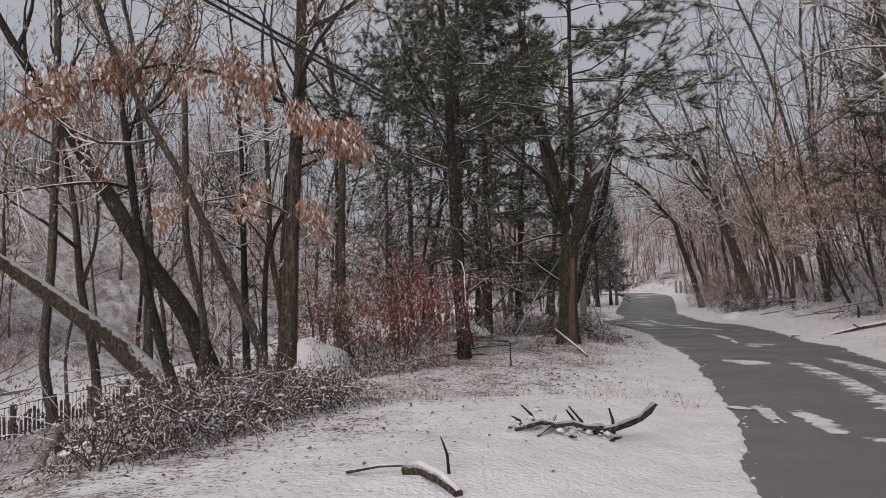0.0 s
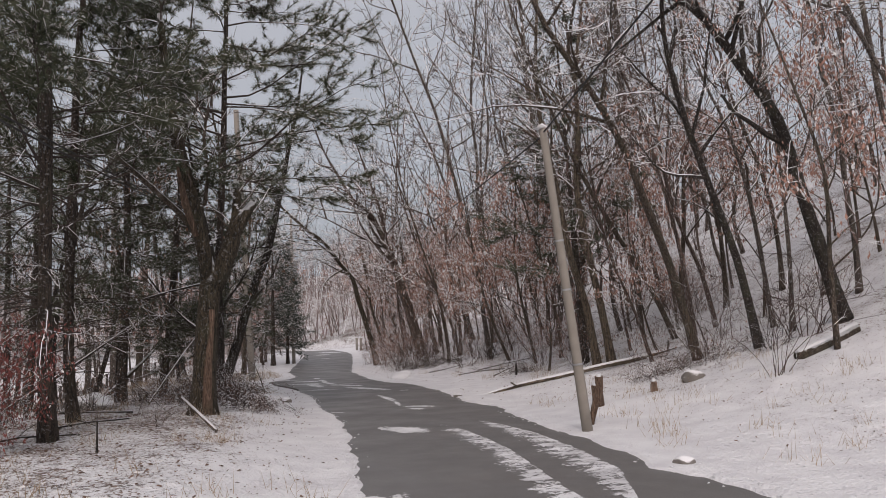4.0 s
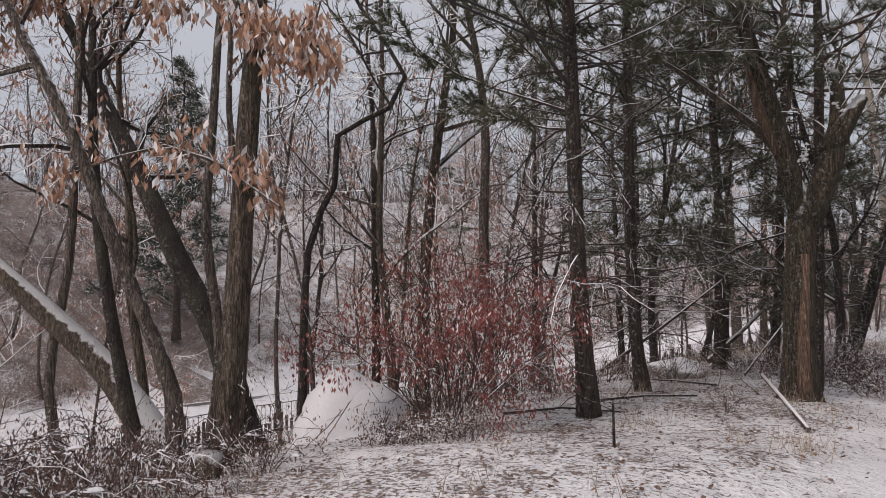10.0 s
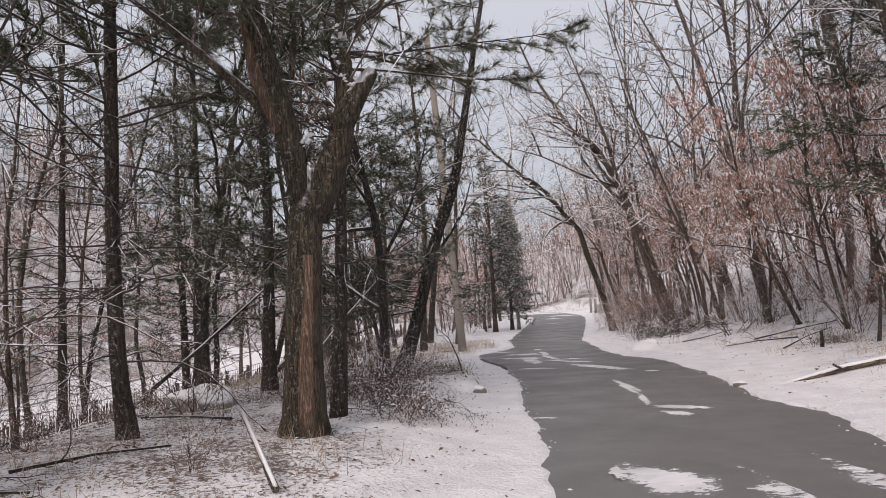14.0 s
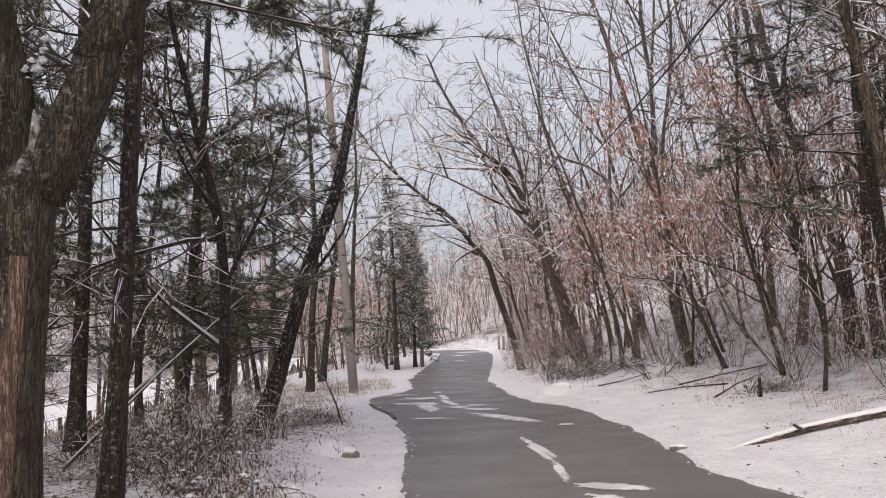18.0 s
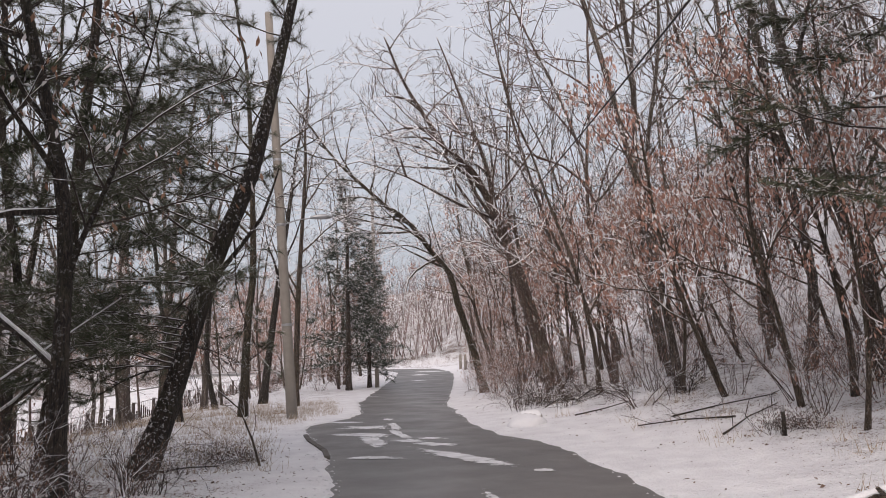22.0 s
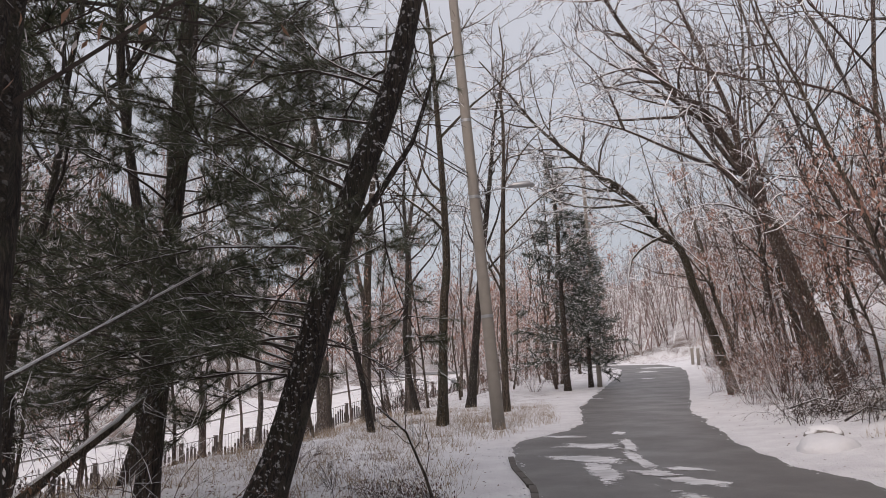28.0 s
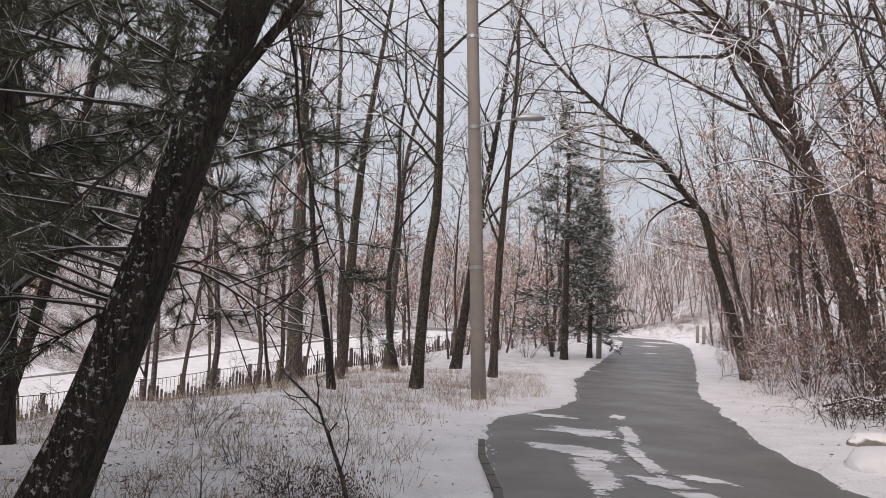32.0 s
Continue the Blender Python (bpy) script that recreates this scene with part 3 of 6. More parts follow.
def pine_tree(name, m, rng, guide, r, top, label, group="", boughs=30, low=0.3, reach=2.6, tufts=17, needle=None, snow=0.4, count=34, size=0.165, width=0.045, droop=-0.06, bark=None, dead=8, whole=False, lean_out=None, cone=False, bias=1.0):
    """A pine: straight trunk, level boughs whose side twigs spread in a flat spray, needle tufts with caps of snow."""
    ob = thing(name, m, label, "tree", group)
    pts = stem_points(guide, top, rng, 0.05)
    n = len(pts) - 1
    rad = trunk_radii(n, r)
    g = Geo()
    g.tube(pts, rad, 10 if whole else 22, True, 0 if whole else 0.10)
    bark = bark or BARK_PINE
    part("trunk", g, bark, ob, smooth=True)
    crown, green, lumps = Geo(), Geo(), Geo()
    for i in range(dead):
        wood = Geo()
        p, d = along(pts, rng.uniform(0.10, low + 0.08))
        lp = limb_path(rng, p, side_way(rng, d, 1.5), rng.uniform(0.8, 2.4), 6, 0.2, -0.2)
        wide = taper(0.016, 0.005, 6)
        wood.tube(lp, wide, 4, False)
        if not whole:
            snow_ridge(rng, lumps, lp, [w * 0.45 for w in wide])
        for _ in range(9):
            q, e = along(lp, rng.uniform(0.2, 1))
            sp = limb_path(rng, q, side_way(rng, e, 0.8), rng.uniform(0.25, 0.8), 2, 0.3)
            wood.tube(sp, (0.006, 0.005, 0.003), 3, False)
            wood.spike(sp[1], sp[1] + jitter(rng, 0.3), 0.004)
        part("dead_branch", wood, TWIG_DARK, ob)
    for i in range(boughs):
        f = low + (0.99 - low) * ((i + rng.random()) / boughs) ** bias
        p, d = along(pts, f)
        k = (f - low) / (1 - low)
        shape = 1.0 - 0.93 * k if cone else (0.65 + 0.35 * math.sin(math.pi * min(1, k * 1.4 + 0.25))) * (1 - 0.75 * k * k)
        length = reach * shape * rng.uniform(0.65, 1.2)
        way = side_way(rng, d, rng.uniform(1.15, 1.6))
        if lean_out:
            way = (way + Vector(lean_out)).normalized()
        lp = limb_path(rng, p, way, length, 6, 0.2, droop)
        wood = crown if whole else Geo()
        if not whole:
            green = Geo()
        wide = taper(0.006 + 0.0048 * length, 0.004, 6)
        wood.tube(lp, wide, 4 if whole else 5, False)
        if not whole:
            snow_ridge(rng, lumps, lp, [w * 0.8 for w in wide])
        for _ in range(max(4, round(tufts * min(1.0, 0.35 + length / reach)))):
            q, e = along(lp, rng.uniform(0.25, 1.0))
            out = side_way(rng, e, rng.uniform(0.5, 1.1))
            out.z = out.z * 0.4 + 0.08
            sp = limb_path(rng, q, out, min(length * 0.5, rng.uniform(0.25, 0.75)), 3, 0.2, 0.1)
            wood.tube(sp, (0.007, 0.006, 0.005, 0.004), 3, False)
            for w in (1, 2, 3):
                tuft(rng, green, lumps, sp[w], (sp[w] - sp[w - 1]).normalized(), size, count, snow, width)
        if not whole:
            bough = part("bough", wood, TWIG_DARK, ob)
            part("needles", green, needle or NEEDLE, bough)
    if whole:
        part("crown", crown, TWIG_DARK, ob)
        part("needles", green, needle or NEEDLE, ob)
    tagged(part("snow", lumps, SNOW_MAT, ob, "lumps of snow on the boughs", smooth=True), kind="stuff")
    return ob


def at(x, y, dz=0.0, turn=0.0, lean=0.0, s=1.0):
    return pose(x, y, height(x, y) - 0.06 + dz, 0, lean, 0) @ pose(0, 0, 0, 0, 0, turn) @ Matrix.Diagonal((s, s, s, 1))


def guide_from(x, y, pts):
    """Guide points of a trunk, taken from its foot."""
    z0 = height(x, y) - 0.06
    return [(0, 0, 0)] + [(a - x, b - y, c - z0) for a, b, c in pts]


# ---- trees that stand close to the walk ----
def near_pine(x, y, pts, r, top, seed, label="tall pine with dark bark and snow-dusted needles", **k):
    return pine_tree("pine_tree", at(x, y), random.Random(seed), guide_from(x, y, pts), r, top, label, "roadside pines", **k)


def near_bare(x, y, pts, r, top, seed, label, bark=BARK_OAK, twig=TWIG, **k):
    return bare_tree("tree", at(x, y), random.Random(seed), guide_from(x, y, pts), r, top, bark, twig, label, "", **k)


near_pine(0.38, 15.0, [(0.30, 15.0, 2.0), (0.25, 15.0, 5.4)], 0.115, 12, 1, low=0.28, reach=3.1, boughs=42, dead=24)
near_pine(0.57, 18.2, [(0.45, 18.2, 2.0), (0.5, 18.2, 7.0)], 0.105, 12, 2, low=0.28, reach=3.0, boughs=42, dead=26)
near_pine(3.03, 18.8, [(3.15, 18.7, 2.0), (3.3, 18.6, 5.5)], 0.09, 12, 3, low=0.33, reach=4.2, boughs=64, lean_out=(0.4, 0.0, 0), snow=0.55, dead=10)
near_pine(1.4, 24.5, [(1.5, 24.5, 3.0)], 0.13, 12, 4, low=0.16, reach=3.0, boughs=42)
leaning_pine = near_pine(4.05, 26.0, [(4.37, 26.0, 0.87), (4.62, 26.0, 1.65), (4.92, 26.0, 2.7), (5.18, 26.0, 3.5), (5.55, 26.0, 4.4), (5.95, 26.1, 6.2)], 0.165, 10.5, 5, "leaning pine with flaky dark bark flecked with snow", low=0.17, bias=1.9, reach=2.9, boughs=50, tufts=19, count=54, width=0.017, size=0.135, snow=0.16, bark=BARK_FLECK, lean_out=(-1.0, 0.1, 0.02), droop=-0.05, dead=2)
near_pine(2.55, 27.4, [(2.8, 27.4, 2.4), (2.95, 27.4, 5)], 0.125, 12, 6, low=0.15, bias=1.6, reach=2.6, boughs=42, tufts=18, count=58, width=0.018, size=0.135, snow=0.2, lean_out=(-0.2, -0.1, 0))
near_pine(0.55, 31.5, [(1.1, 31.5, 2.0), (1.5, 31.5, 5)], 0.085, 11, 7, low=0.3, boughs=26, dead=14)


def old_forked_tree():
    """The thick old tree by the road: a peeled trunk that forks into two broken, mossy limbs, with one split trunk face of bare wood."""
    x, y = 2.75, 17.0
    rng = random.Random(11)
    ob = thing("forked_tree", at(x, y), "thick old forked tree with ridged mossy bark and peeled reddish wood", "tree")
    g = Geo()
    stem = [(0, 0, 0), (0.0, 0, 0.25), (0.02, 0, 0.8), (0.06, 0, 1.6), (0.12, 0, 2.4), (0.14, 0, 2.95)]
    stem = stem_points(stem, 0, rng)
    g.tube(stem, [float(np.interp(i / (len(stem) - 1), (0, 0.1, 0.3, 0.6, 0.9, 1), (0.30, 0.24, 0.20, 0.19, 0.19, 0.02))) for i in range(len(stem))], 30, True, 0.13)
    part("trunk", g, MOSSY, ob, smooth=True)
    left = [(0.10, 0, 2.4), (0.0, -0.02, 3.1), (-0.14, -0.03, 3.7), (-0.41, -0.05, 4.79), (-0.62, 0, 5.87), (-0.8, 0.1, 7.6)]
    right = [(0.20, 0, 2.35), (0.38, 0.02, 2.85), (0.53, 0.03, 3.25), (0.60, 0.04, 3.7), (0.62, 0.05, 4.1), (0.60, 0.05, 4.45)]
    snag = [(0.5, 0.02, 3.3), (0.7, 0.0, 3.68), (0.92, 0.0, 4.0)]
    side = [(-0.16, -0.05, 3.4), (-0.45, -0.1, 3.75), (-0.95, -0.2, 4.2), (-1.6, -0.3, 4.75), (-2.3, -0.4, 5.1)]
    inner = [(-0.25, 0, 3.65), (0.02, 0.0, 3.95), (0.08, 0, 4.5), (0.0, 0, 5.2), (0.1, 0, 6.0)]
    for pts, rad, mat in ((left, (0.13, 0.135, 0.125, 0.10, 0.08, 0.05), MOSSY), (right, (0.15, 0.165, 0.145, 0.095, 0.08, 0.05), MOSSY), (snag, (0.14, 0.12, 0.07), MOSSY),
                          (side, (0.06, 0.05, 0.035, 0.025, 0.015), BARK_OAK), (inner, (0.04, 0.036, 0.032, 0.025, 0.015), BARK_OAK)):
        b = Geo()
        fine = stem_points(pts, 0, rng)
        b.tube(fine, [float(np.interp(i / (len(fine) - 1), np.linspace(0, 1, len(rad)), rad)) for i in range(len(fine))], 20, True, 0.12)
        part("limb", b, mat, ob, smooth=True)
    thin = Geo()
    for pts in (left, right, side, inner):
        vs = [Vector(p) for p in pts]
        for _ in range(9):
            q, e = along(vs, rng.uniform(0.45, 1))
            lp = limb_path(rng, q, side_way(rng, e, 0.9), rng.uniform(0.6, 1.8), 4, 0.25, 0.3)
            thin.tube(lp, taper(0.018, 0.005, 4), 4, False)
            for _ in range(6):
                q2, e2 = along(lp, rng.uniform(0.2, 1))
                thin.tube(limb_path(rng, q2, side_way(rng, e2, 0.7), rng.uniform(0.2, 0.6), 2, 0.2), (0.006, 0.005, 0.003), 3, False)
    tagged(part("twig", thin, TWIG, ob), kind="stuff")
    bare = Geo()
    wound = [(0.06, -0.22, 0.05), (0.05, -0.17, 0.5), (0.07, -0.145, 1.0), (0.11, -0.135, 1.5), (0.13, -0.15, 1.95)]
    wound = stem_points(wound, 0, rng)
    bare.tube(wound, taper(0.10, 0.06, len(wound) - 1), 14, True, 0.1)
    part("bare_wood", bare, RAW_WOOD, ob, "peeled strip of bare reddish wood", smooth=True)
    bare = Geo()
    bare.tube([(-0.14, -0.12, 3.3), (-0.34, -0.14, 3.9), (-0.5, -0.13, 4.7)], (0.06, 0.075, 0.02), 7)
    part("bare_wood", bare, RAW_WOOD, ob, "peeled strip of bare reddish wood", smooth=True)
    lumps = Geo()
    for drift in ([(0.02, -0.05, 3.02), (0.08, -0.06, 3.1), (0.16, -0.06, 3.2), (0.2, -0.06, 3.32), (0.24, -0.07, 3.5)], [(-0.3, -0.06, 3.6), (-0.2, -0.07, 3.64), (-0.1, -0.07, 3.6), (-0.03, -0.06, 3.66)], [(0.78, -0.05, 3.74), (0.66, -0.06, 3.82), (0.55, -0.055, 4.0), (0.52, -0.02, 4.25), (0.52, 0.01, 4.55)]):
        way = stem_points(drift, 0, rng)
        for _ in range(34):
            p, _d = along(way, rng.random())
            lumps.lump(p + jitter(rng, 0.035), rng.uniform(0.012, 0.042), 0.7, rng)
    tagged(part("snow", lumps, SNOW_MAT, ob, "snow caught in the fork", smooth=True), kind="stuff")
    return ob


old_forked_tree()

OAK_LABEL = "slender oak with rusty leaves still hanging under snow"
tree_l = near_bare(-2.55, 11.95, [(-2.42, 11.95, 1.2), (-2.35, 11.95, 2.4), (-2.27, 11.95, 3.6), (-2.17, 11.95, 4.9), (-2.1, 11.95, 6.4)], 0.135, 11, 21, OAK_LABEL, BARK_OAK, limbs=12, low=0.35, leaf=LEAF_ORANGE, leaves=2, leaf_low=0.35, leaf_high=0.6)
near_bare(-4.3, 14.8, [(-4.9, 14.8, 1.2), (-5.65, 14.8, 2.35), (-6.55, 14.8, 3.9), (-7.3, 14.8, 5.1), (-8.3, 14.8, 6.8)], 0.21, 9.5, 22, "thick black-barked trunk leaning over the bank", BARK_DARK, limbs=11, low=0.4, leaf=LEAF_ORANGE, leaves=3, leaf_low=0.4, leaf_high=0.62)
fallen_stem = near_bare(-4.4, 13.4, [(-5.6, 13.6, 0.7), (-6.7, 13.3, 1.7), (-8.6, 13.0, 3.2)], 0.235, 4.4, 23, "half-fallen leaning trunk with a ridge of snow", BARK_OAK, limbs=5, low=0.6, lift=1.2)
pillow, drift = Geo(), random.Random(231)
way = [Vector(p) for p in ((-0.7, 0.02, 0.75), (-1.2, 0.12, 1.0), (-1.75, 0.02, 1.5), (-2.3, -0.1, 2.0), (-3.2, -0.25, 2.75), (-4.1, -0.38, 3.4))]
way = stem_points(way, 0, drift)
pillow.tube([p + Vector((0.02, 0.0, 0.07)) + jitter(drift, 0.015) for p in way], [0.02] + [drift.uniform(0.075, 0.11) for _ in way[2:]] + [0.02], 10)
part("snow", pillow, SNOW_MAT, fallen_stem, "thick pillow of snow along the trunk", smooth=True)
near_bare(-2.75, 11.5, [(-2.75, 11.5, 0.8), (-3.25, 11.3, 2.1), (-3.7, 11.1, 3.3), (-4.3, 10.9, 4.5)], 0.08, 8, 24, "crooked thin oak bent to one side", BARK_GREY, limbs=9, low=0.45, leaf=LEAF_ORANGE, leaves=3, leaf_low=0.45, leaf_high=0.75)
near_bare(-4.4, 12.9, [(-4.9, 12.8, 1.6), (-5.1, 12.7, 3.2)], 0.09, 8, 25, OAK_LABEL, BARK_DARK, limbs=9, low=0.4, leaf=LEAF_ORANGE, leaves=2, leaf_low=0.4, leaf_high=0.65)
near_bare(-3.5, 14.8, [(-3.4, 14.8, 2.4), (-3.05, 14.9, 3.3), (-3.0, 14.9, 4.0), (-2.35, 15.2, 4.4), (-2.15, 15.3, 4.85), (-2.7, 15.1, 5.8)], 0.06, 8, 26, "thin zigzag tree with a kinked trunk", BARK_DARK, limbs=8, low=0.5)
near_bare(-4.4, 20.8, [(-4.3, 20.9, 3.0), (-3.9, 20.9, 6.0)], 0.15, 13, 27, "tall straight bare tree with furrowed bark", BARK_OAK, limbs=13, low=0.4)
near_bare(-2.6, 20.0, [(-2.6, 19.8, 3), (-2.5, 19.7, 5.1)], 0.12, 12, 28, "tall straight bare tree with furrowed bark", BARK_GREY, limbs=12, low=0.4)
near_bare(-5.3, 20.5, [(-5.3, 20.4, 3.9)], 0.11, 10, 29, "thin bare tree in the thicket", BARK_DARK, limbs=11)
near_bare(3.72, 22.8, [(3.75, 22.6, 1.5), (3.7, 22.8, 3.2), (3.3, 22.9, 5.1)], 0.09, 8, 30, "dark curved tree hung with dry vines", BARK_DARK, TWIG_DARK, limbs=14, low=0.15, leaf=LEAF_BROWN, leaves=2)
near_bare(5.55, 39.2, [(5.7, 39.2, 3), (5.85, 39.2, 5), (5.65, 39.2, 10.8)], 0.13, 14, 31, "tall slim tree with greenish bark beside the pole", MOSSY, limbs=12, low=0.3, reach=0.3, lift=0.6)
near_bare(1.25, 46.2, [(1.1, 46.2, 6.4), (1.0, 46.2, 12)], 0.27, 15, 32, "tall roadside tree with pale brown bark", BARK_GREY, limbs=11, low=0.45, reach=0.33, lift=0.45)
near_bare(2.4, 48.5, [(2.75, 48.5, 6.9), (3.45, 48.5, 12.5)], 0.2, 15, 33, "tall bare tree leaning slightly to the road", BARK_OAK, limbs=12, low=0.4, reach=0.33, lift=0.45)
near_bare(4.1, 47.5, [(4.3, 47.5, 5)], 0.13, 12, 34, "slim bare roadside tree", BARK_GREY, limbs=12, low=0.35, reach=0.33, lift=0.45)
near_bare(6.4, 47.0, [(6.9, 47.0, 4), (7.6, 47, 9)], 0.16, 13, 35, "forked bare tree with dark bark", BARK_DARK, limbs=14, low=0.3, reach=0.34, lift=0.45)
near_bare(7.5, 44.0, [(7.6, 44, 4), (7.9, 44, 9)], 0.12, 13, 36, "slim bare roadside tree", BARK_OAK, limbs=13, low=0.25, reach=0.34, lift=0.45)


def leafy_limb(ob, x, y, pts, r, seed, leaf, leaves, subs=12, twigs=7, length=2.2, bark=BARK_OAK):
    """One long limb with hanging leaves on a tree that stands at x, y."""
    rng = random.Random(seed)
    z0 = height(x, y) - 0.06
    vs = stem_points([(a - x, b - y, c - z0) for a, b, c in pts], 0, rng)
    g, foliage = Geo(), Geo()
    g.use(0)
    g.tube(vs, taper(r, 0.01, len(vs) - 1), 6)
    grow_limb(rng, g, foliage, vs, length, subs, twigs, 0.1, 0.005, leaf, leaves, None, 0.12)
    limb = part("limb", g, (bark, TWIG), ob)
    if leaf:
        tagged(part("foliage", foliage, leaf, limb, "rusty leaves hanging under snow"), kind="stuff")


leafy_limb(tree_l, -2.55, 11.95, [(-2.2, 11.9, 4.5), (-2.8, 11.6, 4.9), (-3.4, 11.5, 5.1), (-4.1, 11.5, 5.25), (-4.9, 11.5, 5.1), (-5.6, 11.5, 4.95), (-6.2, 11.5, 4.7), (-6.8, 11.5, 4.35)], 0.05, 90, LEAF_ORANGE, 9, 60, 7, 1.15)
leafy_limb(tree_l, -2.55, 11.95, [(-2.2, 11.9, 4.65), (-1.85, 11.6, 4.2), (-1.2, 11.5, 3.9)], 0.035, 91, LEAF_ORANGE, 9, 20, 7, 1.0)
leafy_limb(tree_l, -2.55, 11.95, [(-2.3, 11.9, 2.7), (-2.1, 11.6, 2.8), (-1.6, 11.5, 2.5)], 0.02, 92, LEAF_ORANGE, 7, 6, 5, 0.8)
leafy_limb(tree_l, -2.55, 11.95, [(-2.35, 11.9, 2.9), (-3.0, 11.6, 3.2), (-4.1, 11.5, 3.0)], 0.025, 93, LEAF_ORANGE, 8, 9, 5, 0.9)

leafy_limb(leaning_pine, 4.05, 26.0, [(4.95, 26.0, 2.9), (5.11, 25.95, 2.95), (5.39, 25.9, 3.3), (5.7, 25.9, 3.75), (5.95, 25.9, 4.5)], 0.05, 95, None, 0, 9, 6, 1.1, BARK_DARK)


def arching_tree(x, y, pts, r, arms, seed, label, bark=BARK_RED):
    """A roadside tree that leans out over the asphalt, with long snow-lined arms."""
    ob = near_bare(x, y, pts, r, 12, seed, label, bark, TWIG, limbs=24, low=0.36, reach=0.46, subs=10, twigs=6, fork=1.0, lift=0.3)
    rng = random.Random(seed + 500)
    z0 = height(x, y) - 0.06
    for arm in arms:
        vs = stem_points([(a - x, b - y, c - z0) for a, b, c in arm], 0, rng)
        g = Geo()
        g.use(0)
        wide = taper(0.07 if arm is arms[0] else 0.045, 0.009, len(vs) - 1)
        g.tube(vs, wide, 6)
        ridge = Geo()
        snow_ridge(rng, ridge, vs, wide)
        grow_limb(rng, g, None, vs, 3.2, 18, 6, 0.5, 0.005, None, 0, ridge)
        bare = part("arm", g, (bark, TWIG), ob)
        tagged(part("snow", ridge, SNOW_MAT, bare, "ridge of snow along the arm", smooth=True), kind="stuff")
    return ob


arching_tree(15.85, 38.9, [(15.15, 38.9, 2.8), (14.5, 38.9, 4.8), (13.9, 38.9, 6.35), (13.05, 38.9, 8.0), (12.15, 38.9, 8.7), (11.6, 38.9, 9.6)], 0.2,
             [[(13.95, 38.9, 6.25), (12.9, 38.8, 6.6), (11.95, 38.8, 7.05), (10.75, 38.8, 7.65), (9.8, 38.8, 7.95), (9.2, 38.8, 8.1), (8.4, 38.8, 7.85)], [(10.75, 38.8, 7.65), (10.45, 38.8, 8.6), (10.0, 38.8, 9.45), (9.2, 38.7, 10.2)],
              [(14.1, 38.9, 5.8), (13.7, 38.6, 7.4), (13.9, 38.5, 9.0), (13.4, 38.4, 11.0)], [(13.05, 38.9, 8.0), (13.2, 39.0, 9.6), (12.6, 39.1, 11.2)], [(14.6, 38.9, 4.5), (13.6, 38.4, 5.2), (12.6, 38.2, 5.4), (11.6, 38.0, 5.1)]], 41, "leaning roadside tree arching over the road with snow on its arms")
near_bare(15.5, 38.6, [(14.85, 38.6, 2.7), (14.25, 38.6, 4.7), (13.85, 38.7, 6.3), (13.5, 38.7, 8.2)], 0.13, 11, 43, "second stem of a leaning roadside tree with snow along one side", BARK_RED, limbs=10, low=0.5, lift=0.35)
arching_tree(15.75, 46.5, [(15.2, 46.5, 2.2), (14.6, 46.5, 4.1), (14.3, 46.5, 5.3), (13.55, 46.5, 6.2), (12.65, 46.5, 7.4), (11.75, 46.5, 8.05)], 0.17,
             [[(13.0, 46.5, 6.9), (12.2, 46.2, 7.75), (11.4, 46.0, 8.1), (10.4, 45.8, 8.0), (9.5, 45.7, 7.6)], [(14.4, 46.5, 4.8), (13.6, 46.6, 7.5), (13.0, 46.7, 10.5)], [(13.6, 46.5, 6.1), (12.4, 46.4, 6.5), (11.2, 46.3, 6.3), (10.6, 46.2, 6.0)]], 42, "leaning tree with a snow-plastered trunk at the bend", MOSSY)

# right-hand bank beside the fallen log
near_bare(14.2, 21.2, [(13.9, 21.2, 2.4), (13.4, 21.2, 4.1), (13.1, 21.2, 6)], 0.115, 13, 51, "twin oak stem with deep furrowed bark", BARK_TAN, limbs=12, low=0.4)
near_bare(14.5, 20.9, [(14.2, 20.9, 2.4), (13.8, 20.9, 4.4), (13.6, 20.9, 6)], 0.12, 13, 52, "twin oak stem with deep furrowed bark", BARK_TAN, limbs=12, low=0.4)
near_pine(14.95, 23.0, [(14.85, 23.0, 3.2), (14.75, 23, 6)], 0.125, 11.5, 53, "thin pine with brown inner needles among the bare trees", low=0.22, reach=3.4, boughs=32, lean_out=(-0.2, -0.15, 0))
near_bare(16.0, 14.3, [(15.44, 14.3, 3.3), (15.05, 14.3, 4.5), (14.52, 14.3, 6.1), (13.63, 14.3, 7.15), (12.98, 14.3, 7.85), (12.3, 14.3, 8.4), (11.5, 14.3, 8.6)], 0.16, 9, 56, "dark curved tree bowing over the snowy verge", BARK_DARK, limbs=16, low=0.3, reach=0.4, lift=0.25)
near_bare(14.5, 17.3, [(13.75, 17.2, 3.1), (12.8, 16.8, 4.6), (12.0, 16.5, 5.9)], 0.11, 12, 57, "slim trunk leaning towards the road from the bank", BARK_OAK, limbs=12, low=0.4, lift=0.5)
near_bare(14.7, 15.5, [(14.0, 15.3, 3.2), (13.0, 15.0, 5.0), (12.4, 14.9, 6.4)], 0.095, 11, 58, "slim dark trunk leaning towards the road from the bank", BARK_DARK, limbs=14, low=0.3, leaf=LEAF_PINK, leaves=3, leaf_low=0.3, leaf_high=0.6, lift=0.5)
near_bare(16.65, 16.9, [(16.4, 16.9, 3.4), (16.1, 16.9, 5.2)], 0.06, 10, 59, "thin pale sapling on the bank", BARK_GREY, limbs=12, low=0.3)
